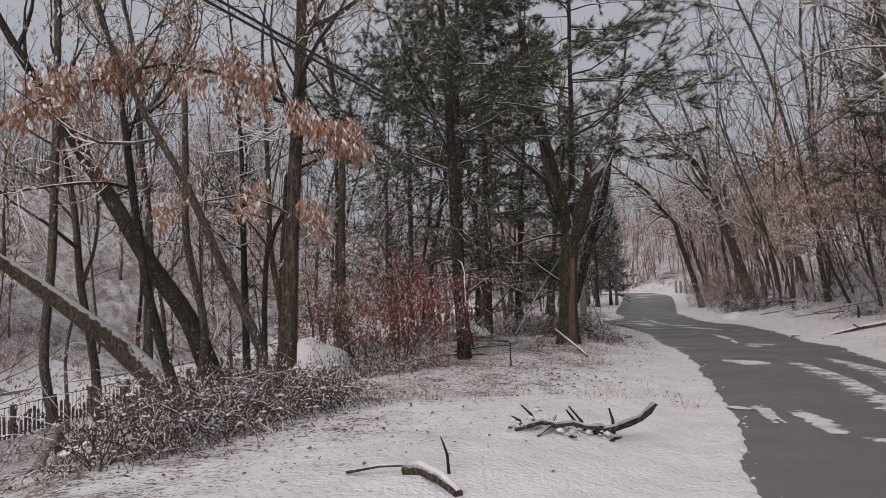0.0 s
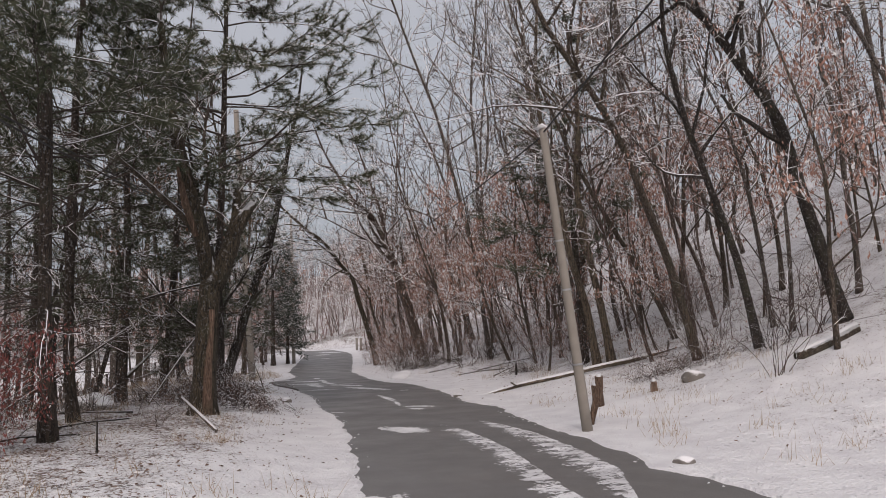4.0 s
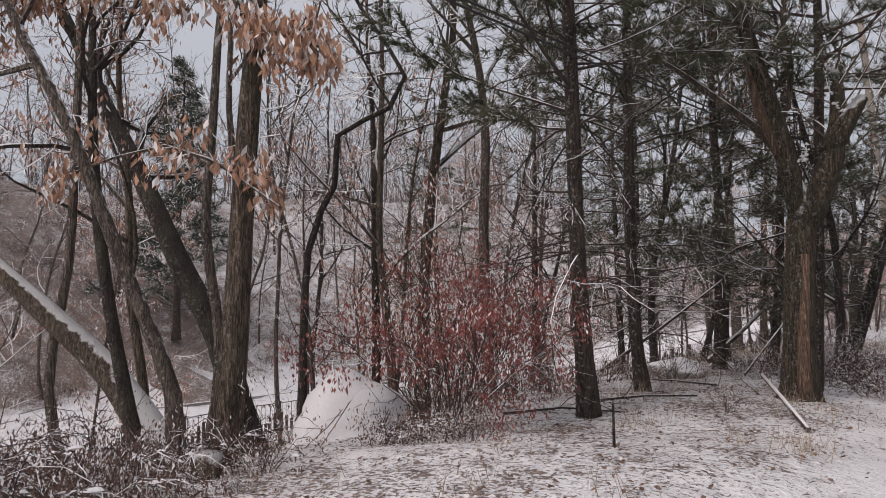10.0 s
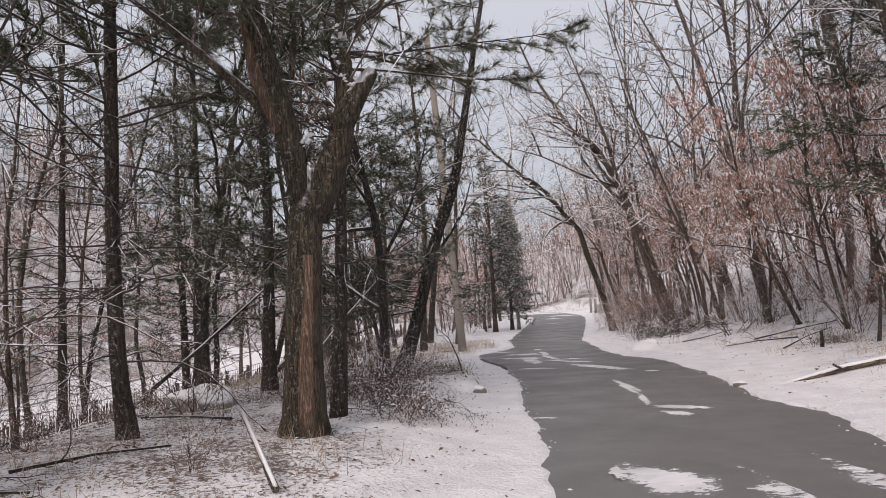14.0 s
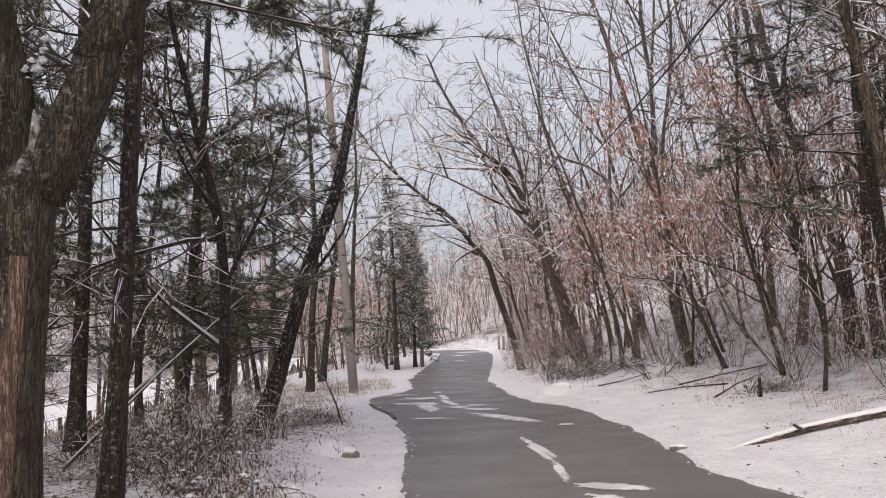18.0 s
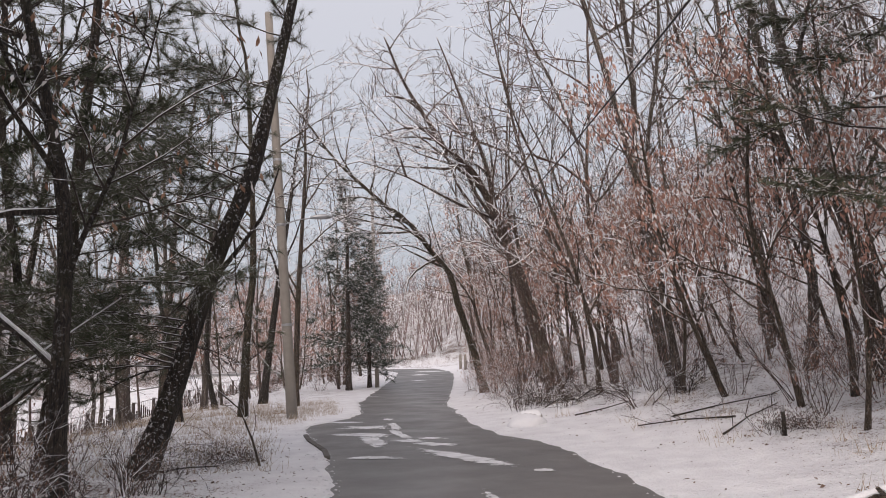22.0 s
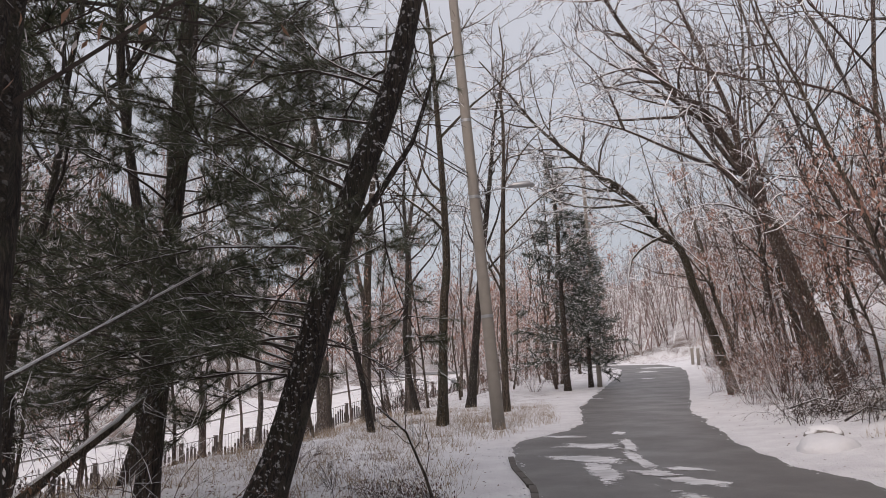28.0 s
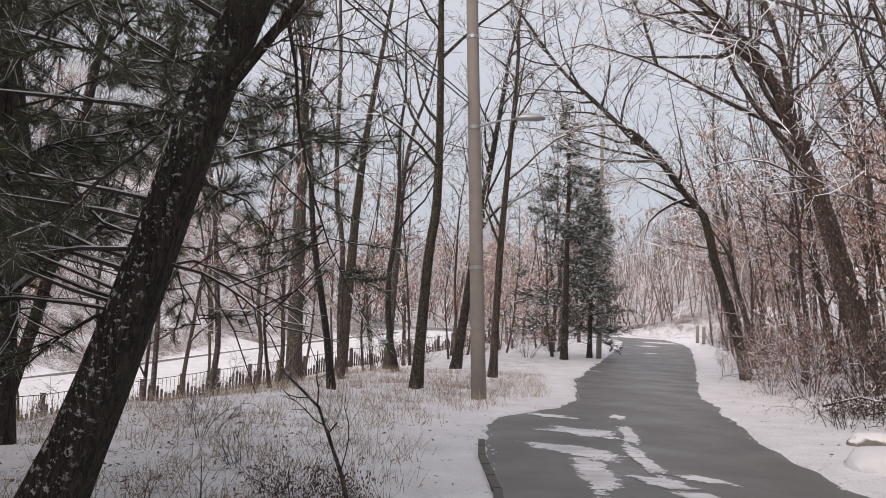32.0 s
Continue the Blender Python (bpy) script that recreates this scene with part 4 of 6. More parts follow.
near_bare(15.85, 15.6, [(15.95, 15.6, 3.5), (15.9, 15.6, 5.5)], 0.055, 10, 60, "thin straight sapling on the bank", BARK_GREY, limbs=12, low=0.3)
near_bare(16.7, 20.7, [(15.85, 20.7, 2.9), (14.95, 20.7, 4.2), (14.15, 20.7, 5.4), (13.5, 20.7, 6.5)], 0.08, 12, 61, "leaning trunk with a line of snow behind the log", BARK_OAK, limbs=12, low=0.35, leaf=LEAF_PINK, leaves=3, leaf_low=0.3, leaf_high=0.55, lift=0.5)
near_bare(17.0, 26.4, [(16.85, 26.4, 3)], 0.16, 12, 55, "bare tree on the snowy bank", BARK_GREY, limbs=12)


# ---- conifers at the bend ----
def conifer(x, y, top, r, reach, seed):
    return pine_tree("spruce_tree", at(x, y), random.Random(seed), [(0, 0, 0), (0, 0, top * 0.5)], r, top, "blue-green spruce by the roadside with snow on its boughs", "spruces at the bend",
                     boughs=95, low=0.13, reach=reach, tufts=8, needle=NEEDLE_BLUE, snow=0.5, count=12, size=0.24, width=0.05, droop=-0.15, dead=6, whole=True, cone=True)


conifer(10.9, 54.0, 9.6, 0.15, 2.6, 61)
conifer(12.4, 56.6, 7.6, 0.12, 1.7, 62)


# ---- scattered woods ----
def bush(name, m, rng, stems, tall, spread, twig, label, leaf=None, leaves=0, group="", fine=0.004, split=4):
    ob = thing(name, m, label, "bush", group)
    foliage = Geo()
    for i in range(stems):
        if i % 4 == 0:
            wood = Geo()
        w, q = rng.uniform(0, 6.283), rng.uniform(0, spread * 0.3)
        d = Vector((math.cos(w) * rng.uniform(0.1, 0.9), math.sin(w) * rng.uniform(0.1, 0.9), 1))
        lp = limb_path(rng, (math.cos(w) * q, math.sin(w) * q, -0.05), d, tall * rng.uniform(0.6, 1.1), 5, 0.25, -0.15)
        wood.tube(lp, taper(0.011, 0.004, 5), 3, False)
        for _ in range(split):
            a, e = along(lp, rng.uniform(0.2, 1))
            sp = limb_path(rng, a, side_way(rng, e, rng.uniform(0.5, 1.1)), tall * rng.uniform(0.15, 0.45), 3, 0.28)
            wood.tube(sp, taper(0.0065, fine * 0.8, 3), 3, False)
            for _ in range(3):
                a2, e2 = along(sp, rng.uniform(0.2, 1))
                tip = a2 + side_way(rng, e2, 0.8) * tall * rng.uniform(0.08, 0.24)
                wood.spike(a2, tip, fine * 1.2)
                if leaf:
                    leaf_spray(rng, foliage, tip, leaves, 0.12, 0.052)
        if i % 4 == 3 or i == stems - 1:
            tagged(part("shoot", wood, twig, ob), kind="stuff")
    if leaf:
        tagged(part("foliage", foliage, leaf, ob), kind="stuff")
    return ob


bush("red_bush", at(-0.85, 13.6), random.Random(71), 12, 2.0, 0.4, TWIG_DARK, "bush with small crimson leaves under a dusting of snow", LEAF_RED, 27, split=8)
bush("red_bush", at(-1.6, 15.2), random.Random(72), 12, 2.3, 0.9, TWIG_DARK, "bush with faded orange-red leaves", LEAF_ORANGE, 10, split=6)

TREE_KINDS = (
    dict(r=0.055, top=10, bark=BARK_RED, twig=TWIG_RED, label="slender bare tree with reddish bark and snow-lined twigs", limbs=13, low=0.28, subs=6, twigs=4),
    dict(r=0.075, top=12, bark=BARK_GREY, twig=TWIG, label="tall bare tree with grey bark and snow-lined twigs", limbs=14, low=0.34, subs=6, twigs=4),
    dict(r=0.04, top=7, bark=BARK_OAK, twig=TWIG_RED, label="thin young tree with pinkish dry leaves", limbs=13, low=0.15, leaf=LEAF_PINK, leaves=10, leaf_high=0.7, reach=0.30, subs=5, twigs=4),
    dict(r=0.08, top=10, bark=BARK_OAK, twig=TWIG, label="oak with faded brown leaves still hanging", limbs=14, low=0.2, leaf=LEAF_PINK, leaves=11, leaf_high=0.6, reach=0.32, subs=5, twigs=4),
    dict(r=0.09, top=13, bark=BARK_DARK, twig=TWIG_DARK, label="tall dark-barked bare tree", limbs=13, low=0.32, lift=0.8, subs=6, twigs=4),
    dict(r=0.045, top=6.5, bark=BARK_RED, twig=TWIG_RED, label="spindly bare sapling with reddish twigs", limbs=12, low=0.12, reach=0.3, subs=5, twigs=4),
    dict(r=0.07, top=14, bark=BARK_GREY, twig=TWIG, label="tall slim grey tree with a high snow-lined crown", limbs=15, low=0.42, reach=0.26, lift=0.9, subs=6, twigs=4),
)
taken = [(0.38, 15.0), (0.57, 18.2), (3.0, 18.8), (2.85, 17.0), (1.4, 24.5), (3.9, 26.0), (2.0, 28.6), (15.8, 38.9), (15.75, 46.5), (14.2, 21.2), (14.5, 20.9), (15, 23), (16.0, 14.3), (14.5, 17.3), (14.7, 15.5), (16.65, 16.9), (15.85, 15.6), (16.7, 20.7), (-2.35, 14.3), (5.55, 39.2), (6.93, 37.8), (10.9, 54), (12.4, 55.3), (8.26, 12.87)]
first = {}


def free(x, y, gap):
    return all((x - a) ** 2 + (y - b) ** 2 > gap * gap for a, b in taken)


def plant(rng, x, y, kinds, lean, group):
    k = rng.choice(kinds)
    s = rng.uniform(0.8, 1.2)
    m = at(x, y, 0, rng.uniform(0, 360), lean, s)
    key = (k, rng.randrange(2))
    if key not in first:
        first[key] = wood_tree(k, key[1], m, group)
    else:
        tagged(copy_thing(first[key], m), group=group)
    taken.append((x, y))


def wood_tree(k, v, m, group):
    o = dict(TREE_KINDS[k])
    rng = random.Random(100 + k * 7 + v)
    guide = [(0, 0, 0)]
    for z in (1.3, 2.7, 4.0):
        guide.append((guide[-1][0] + rng.uniform(-0.22, 0.22), guide[-1][1] + rng.uniform(-0.22, 0.22), z))
    ob = bare_tree("tree", Matrix(), rng, guide, o.pop("r"), o.pop("top"), o.pop("bark"), o.pop("twig"), o.pop("label"), group, sides=6, whole=True, **o)
    ob.matrix_world = m
    return ob


rng = random.Random(5)
for tries, y0, y1, d0, d1, gap, kinds, tilt in ((85, 18, 42, 3.8, 9, 0.9, (0, 2, 2, 2, 3, 5, 6), -9), (75, 42, 78, 1.9, 8, 1.2, (0, 2, 2, 3, 3, 5), -8), (110, 10, 50, 8, 24, 1.5, (0, 1, 2, 3, 6, 6, 6), -7), (45, 50, 100, 8, 26, 2.6, (0, 1, 3, 6), -4), (26, 9, 20, 6, 18, 1.3, (2, 1, 3, 6, 6), -9)):
    for _ in range(tries):
        y = rng.uniform(y0, y1)
        x = road_right(y) + rng.uniform(d0, d1)
        if free(x, y, gap):
            plant(rng, x, y, kinds, tilt + rng.gauss(0, 5), "wood on the bank")
for tries, y0, y1, f0, f1, gap, kinds in ((40, 18, 46, 0.25, 0.85, 1.7, (0, 1, 2, 4, 5)), (55, 46, 86, 0.15, 0.9, 1.4, (2, 3, 2, 3, 0)), (34, 13, 30, 0.45, 0.95, 1.2, (1, 2, 5, 3, 6))):
    for _ in range(tries):
        y = rng.uniform(y0, y1)
        a, b = road_left(y), fence_x(y)
        x = a + (b - a) * rng.uniform(f0, f1)
        if free(x, y, gap):
            plant(rng, x, y, kinds, rng.gauss(-1, 3), "thicket between road and fence")
for _ in range(95):
    y = rng.uniform(12, 100)
    x = fence_x(y) - 11 - rng.uniform(0, 26)
    if free(x, y, 2.4):
        plant(rng, x, y, (0, 1, 2, 2, 3, 3, 6), rng.gauss(2, 4), "wood across the channel")

for i, (x, y, k) in enumerate(((15.6, 31.0, 6), (17.2, 34.0, 1), (18.6, 36.5, 6), (16.6, 36.2, 0), (20.2, 39.5, 6), (19.0, 32.0, 1), (21.5, 35.5, 6), (17.6, 29.0, 6), (18.0, 42.5, 1), (21.0, 44.0, 6), (19.5, 26.0, 6), (22.0, 30.0, 1), (18.2, 48.0, 6), (20.0, 52.0, 1))):
    tagged(copy_thing(first[(k, i % 2)], at(x, y, 0, 47 * i, -7 + 2 * (i % 4), 1.25 + 0.06 * (i % 4))), group="wood on the bank")

spruce_far = pine_tree("spruce_tree", at(-25, 36.5), random.Random(64), [(0, 0, 0), (0, 0, 5)], 0.2, 14, "dark spruce across the channel dusted with snow", "", boughs=95, low=0.12, reach=3.6, tufts=10, needle=NEEDLE_BLUE, snow=0.3, count=12, size=0.34, width=0.07, droop=-0.1, dead=3, whole=True, cone=True)

back_pine = pine_tree("pine_tree", at(-1.3, 30.5), random.Random(65), [(0, 0, 0), (0.1, 0, 5)], 0.13, 12, "pine deep in the grove with thin dusty needles", "pines in the grove", boughs=60, low=0.14, reach=2.8, tufts=10, snow=0.35, count=14, size=0.17, width=0.045, dead=18, whole=True)
for x, y, turn, s in ((-3.8, 27.6, 80, 0.9), (-2.2, 33.0, 200, 1.0), (-7.5, 29.0, 300, 0.85)):
    copy_thing(back_pine, at(x, y, 0, turn, 0, s))

# undergrowth
BUSHES = (
    dict(stems=12, tall=1.5, spread=1.2, twig=BUSH_TWIG, label="tangled leafless bush with reddish twigs in the snow"),
    dict(stems=11, tall=2.4, spread=1.0, twig=BUSH_TWIG, label="bush of thin stems with pinkish dry leaves", leaf=LEAF_PINK, leaves=7),
    dict(stems=14, tall=0.9, spread=1.4, twig=TWIG_DARK, label="low dark bramble tangle under thin snow"),
    dict(stems=9, tall=2.9, spread=0.9, twig=BUSH_TWIG, label="upright clump of thin bare stems"),
    dict(stems=11, tall=1.3, spread=1.2, twig=BUSH_TWIG, label="low bush with curled brown leaves", leaf=LEAF_BROWN, leaves=3),
    dict(stems=13, tall=1.1, spread=1.4, twig=TWIG_DARK, label="dark tangled brush full of curled brown leaves", leaf=LEAF_BROWN, leaves=3),
)
first_bush = {}


def plant_bush(rng, x, y, k, group, s=1.0):
    m = at(x, y, 0.04, rng.uniform(0, 360), 0, s * rng.uniform(0.75, 1.25))
    key = (k, rng.randrange(2))
    if key not in first_bush:
        first_bush[key] = bush("bush", m, random.Random(300 + 5 * k + key[1]), group=group, **BUSHES[k])
    else:
        tagged(copy_thing(first_bush[key], m), group=group)


rng = random.Random(8)
for tries, y0, y1, d0, d1, kinds in ((30, 20, 44, 4.2, 10, (1, 1, 1, 1, 2, 3)), (32, 42, 80, 1.4, 5, (0, 1, 1, 1, 4)), (24, 12, 50, 9, 20, (0, 1, 3, 4)), (6, 13, 19, 4.5, 9, (0, 2, 3))):
    for _ in range(tries):
        y = rng.uniform(y0, y1)
        plant_bush(rng, road_right(y) + rng.uniform(d0, d1), y, rng.choice(kinds), "undergrowth on the bank")
for tries, y0, y1, f0, f1, kinds in ((26, 18, 27, 0.3, 0.85, (5, 2, 2, 5, 3)), (34, 12, 30, 0.5, 0.97, (0, 3, 1, 5)), (26, 28, 48, 0.5, 0.9, (0, 2, 4)), (30, 46, 86, 0.15, 0.85, (0, 1, 1, 4))):
    for _ in range(tries):
        y = rng.uniform(y0, y1)
        a, b = road_left(y), fence_x(y)
        plant_bush(rng, a + (b - a) * rng.uniform(f0, f1), y, rng.choice(kinds), "undergrowth between road and fence", 0.7 if y < 46 else 1.0)


def bramble(x, y, wide, tall, seed, label, stems=58, leaf=LEAF_DARK):
    """A tangle of thin canes that rise, bow over and root again, with curled leaves and snow caught on top."""
    rng = random.Random(seed)
    ob = thing("bramble", at(x, y, 0.04), label, "bush", "brambles beside the walk")
    canes, foliage, lumps = Geo(), Geo(), Geo()
    for _ in range(stems):
        w, q = rng.uniform(0, 6.283), wide * math.sqrt(rng.random())
        px, py = math.cos(w) * q, math.sin(w) * q
        p = Vector((px, py, height(x + px, y + py) - height(x, y) - 0.04))
        v = rng.uniform(0, 6.283)
        d = Vector((math.cos(v), math.sin(v), rng.uniform(0.6, 2.0)))
        lp = limb_path(rng, p, d, tall * rng.uniform(1.0, 1.9), 6, 0.24, -1.9)
        canes.tube(lp, taper(0.0055, 0.003, 6), 3, False)
        for _ in range(7):
            a, e = along(lp, rng.uniform(0.15, 1))
            tip = a + side_way(rng, e, rng.uniform(0.5, 1.2)) * rng.uniform(0.08, 0.28)
            canes.spike(a, tip, 0.0032)
            if rng.random() < 0.8:
                leaf_spray(rng, foliage, tip, 5, 0.09, 0.038)
        if rng.random() < 0.5:
            a, e = along(lp, rng.uniform(0.4, 0.7))
            lumps.lump(a + Vector((0, 0, 0.015)), rng.uniform(0.02, 0.055), 0.35, rng)
    tagged(part("cane", canes, TWIG_DARK, ob), kind="stuff")
    tagged(part("foliage", foliage, leaf, ob, "curled dead leaves"), kind="stuff")
    tagged(part("snow", lumps, SNOW_MAT, ob, "snow caught on the canes"), kind="stuff")
    return ob


TANGLE = "tangled brown bramble with curled dead leaves and flecks of snow"
for i, (x, y, wide, tall) in enumerate(((-3.0, 8.3, 0.7, 0.6), (-2.4, 8.9, 0.7, 0.65), (-2.9, 7.5, 0.6, 0.75), (-2.4, 7.4, 0.5, 0.7), (-2.9, 6.9, 0.5, 0.6), (-2.3, 8.1, 0.5, 0.75), (-3.3, 9.3, 0.7, 0.6), (-2.4, 10.0, 0.8, 0.65), (-1.5, 8.6, 0.42, 0.55), (-1.7, 9.6, 0.6, 0.5), (-3.6, 10.6, 0.8, 0.7), (-2.2, 11.2, 0.7, 0.5),
                                          (-0.9, 12.9, 0.5, 0.35), (5.3, 28.4, 0.45, 0.3), (3.9, 18.9, 0.4, 0.55), (3.6, 20.4, 0.6, 0.7), (3.2, 21.6, 0.7, 0.8), (14.1, 25.2, 0.4, 0.35), (14.4, 34.8, 0.9, 0.8), (13.9, 36.2, 0.8, 0.7), (14.0, 16.6, 0.8, 0.55), (13.2, 17.2, 0.7, 0.45))):
    bramble(x, y, wide, tall, 700 + i, TANGLE)


def brushwood(name, spots, tall, label, mats, leafy):
    """Low tangled growth that nobody could count, joined into one."""
    rng = random.Random(len(spots))
    g = Geo()
    for x, y in spots:
        base = Vector((x, y, height(x, y) - 0.03))
        h = tall * rng.uniform(0.5, 1.2)
        for _ in range(16):
            p = base + Vector((rng.gauss(0, 0.3), rng.gauss(0, 0.3), 0))
            q = p + Vector((rng.gauss(0, 0.4), rng.gauss(0, 0.4), rng.uniform(0.4, 1.0) * h))
            m = p.lerp(q, 0.5) + jitter(rng, 0.12)
            g.use(0)
            g.tube([p, m, q], (0.007, 0.006, 0.003), 3, False)
            for _ in range(3):
                a = p.lerp(m, rng.random()) if rng.random() < 0.4 else m.lerp(q, rng.random())
                g.spike(a, a + jitter(rng, 0.35) + Vector((0, 0, 0.08)), 0.0045)
            if leafy and rng.random() < leafy:
                g.use(1)
                leaf_spray(rng, g, m, 3, 0.16, 0.08)
    tagged(new(name, g.mesh(name, mats)), label, "undergrowth", kind="stuff")


far_side, bank_side = [], []
for _ in range(230):
    y = rng.uniform(14, 95)
    far_side.append((fence_x(y) - 10.5 - rng.uniform(0, 24), y))
for _ in range(330):
    y = rng.uniform(9, 48)
    far_side.append((fence_x(y) - 11.5 - rng.uniform(0, 15), y))
for _ in range(120):
    y = rng.uniform(17, 82)
    bank_side.append((road_right(y) + rng.uniform(5.0, 13), y))
brushwood("undergrowth", far_side, 0.8, "brown twiggy undergrowth on the slope across the channel", (BUSH_TWIG, LEAF_DARK), 0.6)
brushwood("undergrowth", bank_side, 0.9, "low tangle of twigs and dry leaves on the bank", (TWIG_RED, LEAF_PINK), 0.45)
for x, y, k, s in ((-3.6, 9.4, 5, 0.41), (-3.9, 10.4, 5, 0.4), (-4.4, 11.4, 0, 0.45), (-2.9, 8.5, 5, 0.34), (-2.3, 9.2, 5, 0.41), (-1.6, 10.3, 5, 0.45), (-2.6, 10.9, 5, 0.4), (-3.2, 10.2, 0, 0.35), (-1.5, 11.2, 5, 0.45), (-2.3, 11.4, 0, 0.5), (-3.4, 12.2, 0, 0.55), (-1.3, 9.6, 5, 0.38),
                   (-0.2, 12.6, 4, 0.4), (1.9, 15.6, 4, 0.4), (3.9, 18.2, 5, 0.39), (4.2, 18.9, 5, 0.33), (3.7, 20.2, 5, 0.39), (4.1, 21.6, 2, 0.35), (3.2, 20.9, 5, 0.33), (2.4, 21.3, 5, 0.39), (13.4, 25.0, 2, 0.6), (12.9, 34.5, 2, 1.2), (13.6, 33.4, 2, 0.9), (14.0, 35.6, 2, 1.2), (14.6, 39.6, 1, 0.9), (14.3, 41.0, 1, 0.9), (15.0, 43.0, 1, 1.1), (15.3, 45.2, 1, 1.1), (15.2, 40.6, 1, 1.2), (15.6, 48.0, 1, 1.0), (15.4, 42.0, 1, 1.2), (16.3, 44.0, 1, 1.3), (16.2, 46.4, 1, 1.2), (15.2, 37.6, 1, 1.1), (16.4, 40.6, 1, 1.3),
                   (14.2, 30.5, 0, 1.0), (4.9, 28.6, 5, 0.4), (4.3, 27.4, 5, 0.35), (5.3, 26.9, 5, 0.3), (4.6, 26.4, 5, 0.35), (5.6, 28.4, 5, 0.3), (3.9, 28.2, 5, 0.45), (5.0, 27.6, 5, 0.35), (4.3, 29.6, 2, 0.4), (5.0, 30.8, 4, 0.35), (3.4, 31.0, 0, 0.4), (2.6, 33.0, 4, 0.5), (1.0, 17.0, 4, 0.3), (1.8, 18.6, 5, 0.26), (-0.6, 16.6, 0, 0.4), (-1.4, 17.5, 0, 0.5), (-3.3, 9.9, 5, 0.45), (-2.7, 10.4, 5, 0.45), (-2.0, 9.9, 5, 0.41), (-3.0, 11.2, 5, 0.6), (-3.6, 11.3, 5, 0.45), (-2.1, 10.8, 5, 0.45), (-1.2, 10.5, 5, 0.38), (-4.6, 12.0, 5, 0.6),
                   (3.6, 19.4, 5, 0.49), (2.9, 20.0, 2, 0.63), (3.4, 21.4, 5, 0.52), (2.3, 20.4, 5, 0.45), (4.0, 22.4, 2, 0.63), (3.1, 22.2, 5, 0.52), (2.0, 22.6, 2, 0.63), (3.6, 23.9, 5, 0.52), (2.6, 24.0, 4, 0.8), (4.4, 24.4, 2, 0.56), (3.2, 25.2, 5, 0.45), (1.6, 21.2, 5, 0.52), (0.6, 21.0, 2, 0.63), (4.6, 20.4, 2, 0.35), (3.9, 20.6, 3, 0.5), (3.5, 22.0, 3, 0.6), (4.3, 22.9, 3, 0.55), (2.6, 21.8, 5, 1.1), (3.0, 23.4, 5, 1.2), (4.2, 24.0, 5, 0.9), (2.0, 24.4, 5, 1.2), (3.4, 24.6, 3, 0.6), (-1.3, 16.2, 5, 1.1), (-2.4, 17.0, 5, 1.2), (0.9, 20.2, 5, 1.0), (4.2, 19.6, 5, 0.33)):
    plant_bush(rng, x, y, k, "low growth by the walk", s)


def far_woods():
    """The bare woods on the far slopes, too many and too distant to tell apart."""
    rng = random.Random(12)
    g = Geo()
    spots = [(rng.uniform(-100, 130), rng.uniform(106, 240)) for _ in range(800)] + [(rng.uniform(-10, 75), rng.uniform(103, 190)) for _ in range(900)]
    for _ in range(700):
        y = rng.uniform(14, 140)
        spots.append((road_right(min(y, 85)) + rng.uniform(20, 60), y))
        y = rng.uniform(20, 140)
        spots.append((fence_x(y) - rng.uniform(28, 70), y))
    for x, y in spots:
        z = height(x, y) - 0.1
        t = rng.uniform(7, 12)
        p = Vector((x, y, z))
        q = p + Vector((rng.gauss(0, 1.8), rng.gauss(0, 1.2), t))
        # two of the three materials carry painted haze, the third is plain twig
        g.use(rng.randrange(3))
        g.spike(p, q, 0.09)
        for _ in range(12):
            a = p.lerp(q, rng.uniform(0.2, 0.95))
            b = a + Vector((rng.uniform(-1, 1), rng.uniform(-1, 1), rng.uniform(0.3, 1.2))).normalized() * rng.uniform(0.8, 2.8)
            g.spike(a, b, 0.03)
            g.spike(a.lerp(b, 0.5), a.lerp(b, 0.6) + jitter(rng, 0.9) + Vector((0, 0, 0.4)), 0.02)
    tagged(new("far_woods", g.mesh("far_woods", (HAZED_TWIG, HAZED_TWIG_RED, TWIG))), "bare grey-brown woods on the far slopes", "woods", kind="stuff")


far_woods()


# ---- poles, fence, log ----
def utility_pole(x, y, tip, r, label, lamp=None):
    ob = thing("utility_pole", at(x, y), label, "pole", "roadside poles")
    z0 = height(x, y) - 0.06
    top = Vector((tip[0] - x, tip[1] - y, tip[2] - z0))
    g = Geo()
    g.tube([top * (i / 8) for i in range(9)], taper(r, r * 0.72, 8), 14)
    part("shaft", g, CONCRETE, ob, smooth=True)
    for f in (0.22, 0.46, 0.62):
        b = Geo()
        rr = r * (1 - 0.28 * f) + 0.006
        b.tube([top * f, top * (f + 0.006)], (rr, rr), 14)
        part("band", b, STEEL, ob, "thin steel band")
    if lamp:
        a = Vector((lamp[0] - x, lamp[1] - y, lamp[2] - z0))
        b = top * (a.z / top.z - 0.02)
        g = Geo()
        g.tube([b, b.lerp(a, 0.5) + Vector((0, 0, 0.05)), a], (0.022, 0.02, 0.018), 6)
        part("lamp_arm", g, STEEL, ob)
        h = Geo()
        h.tube([a + Vector((-0.05, 0, 0.0)), a + Vector((0.1, 0, 0.03)), a + Vector((0.42, 0, 0.05)), a + Vector((0.6, 0, 0.03))], (0.035, 0.075, 0.09, 0.03), 10)
        part("lamp_head", h, STEEL, ob, "unlit street lamp head dusted with snow", smooth=True)
    return ob


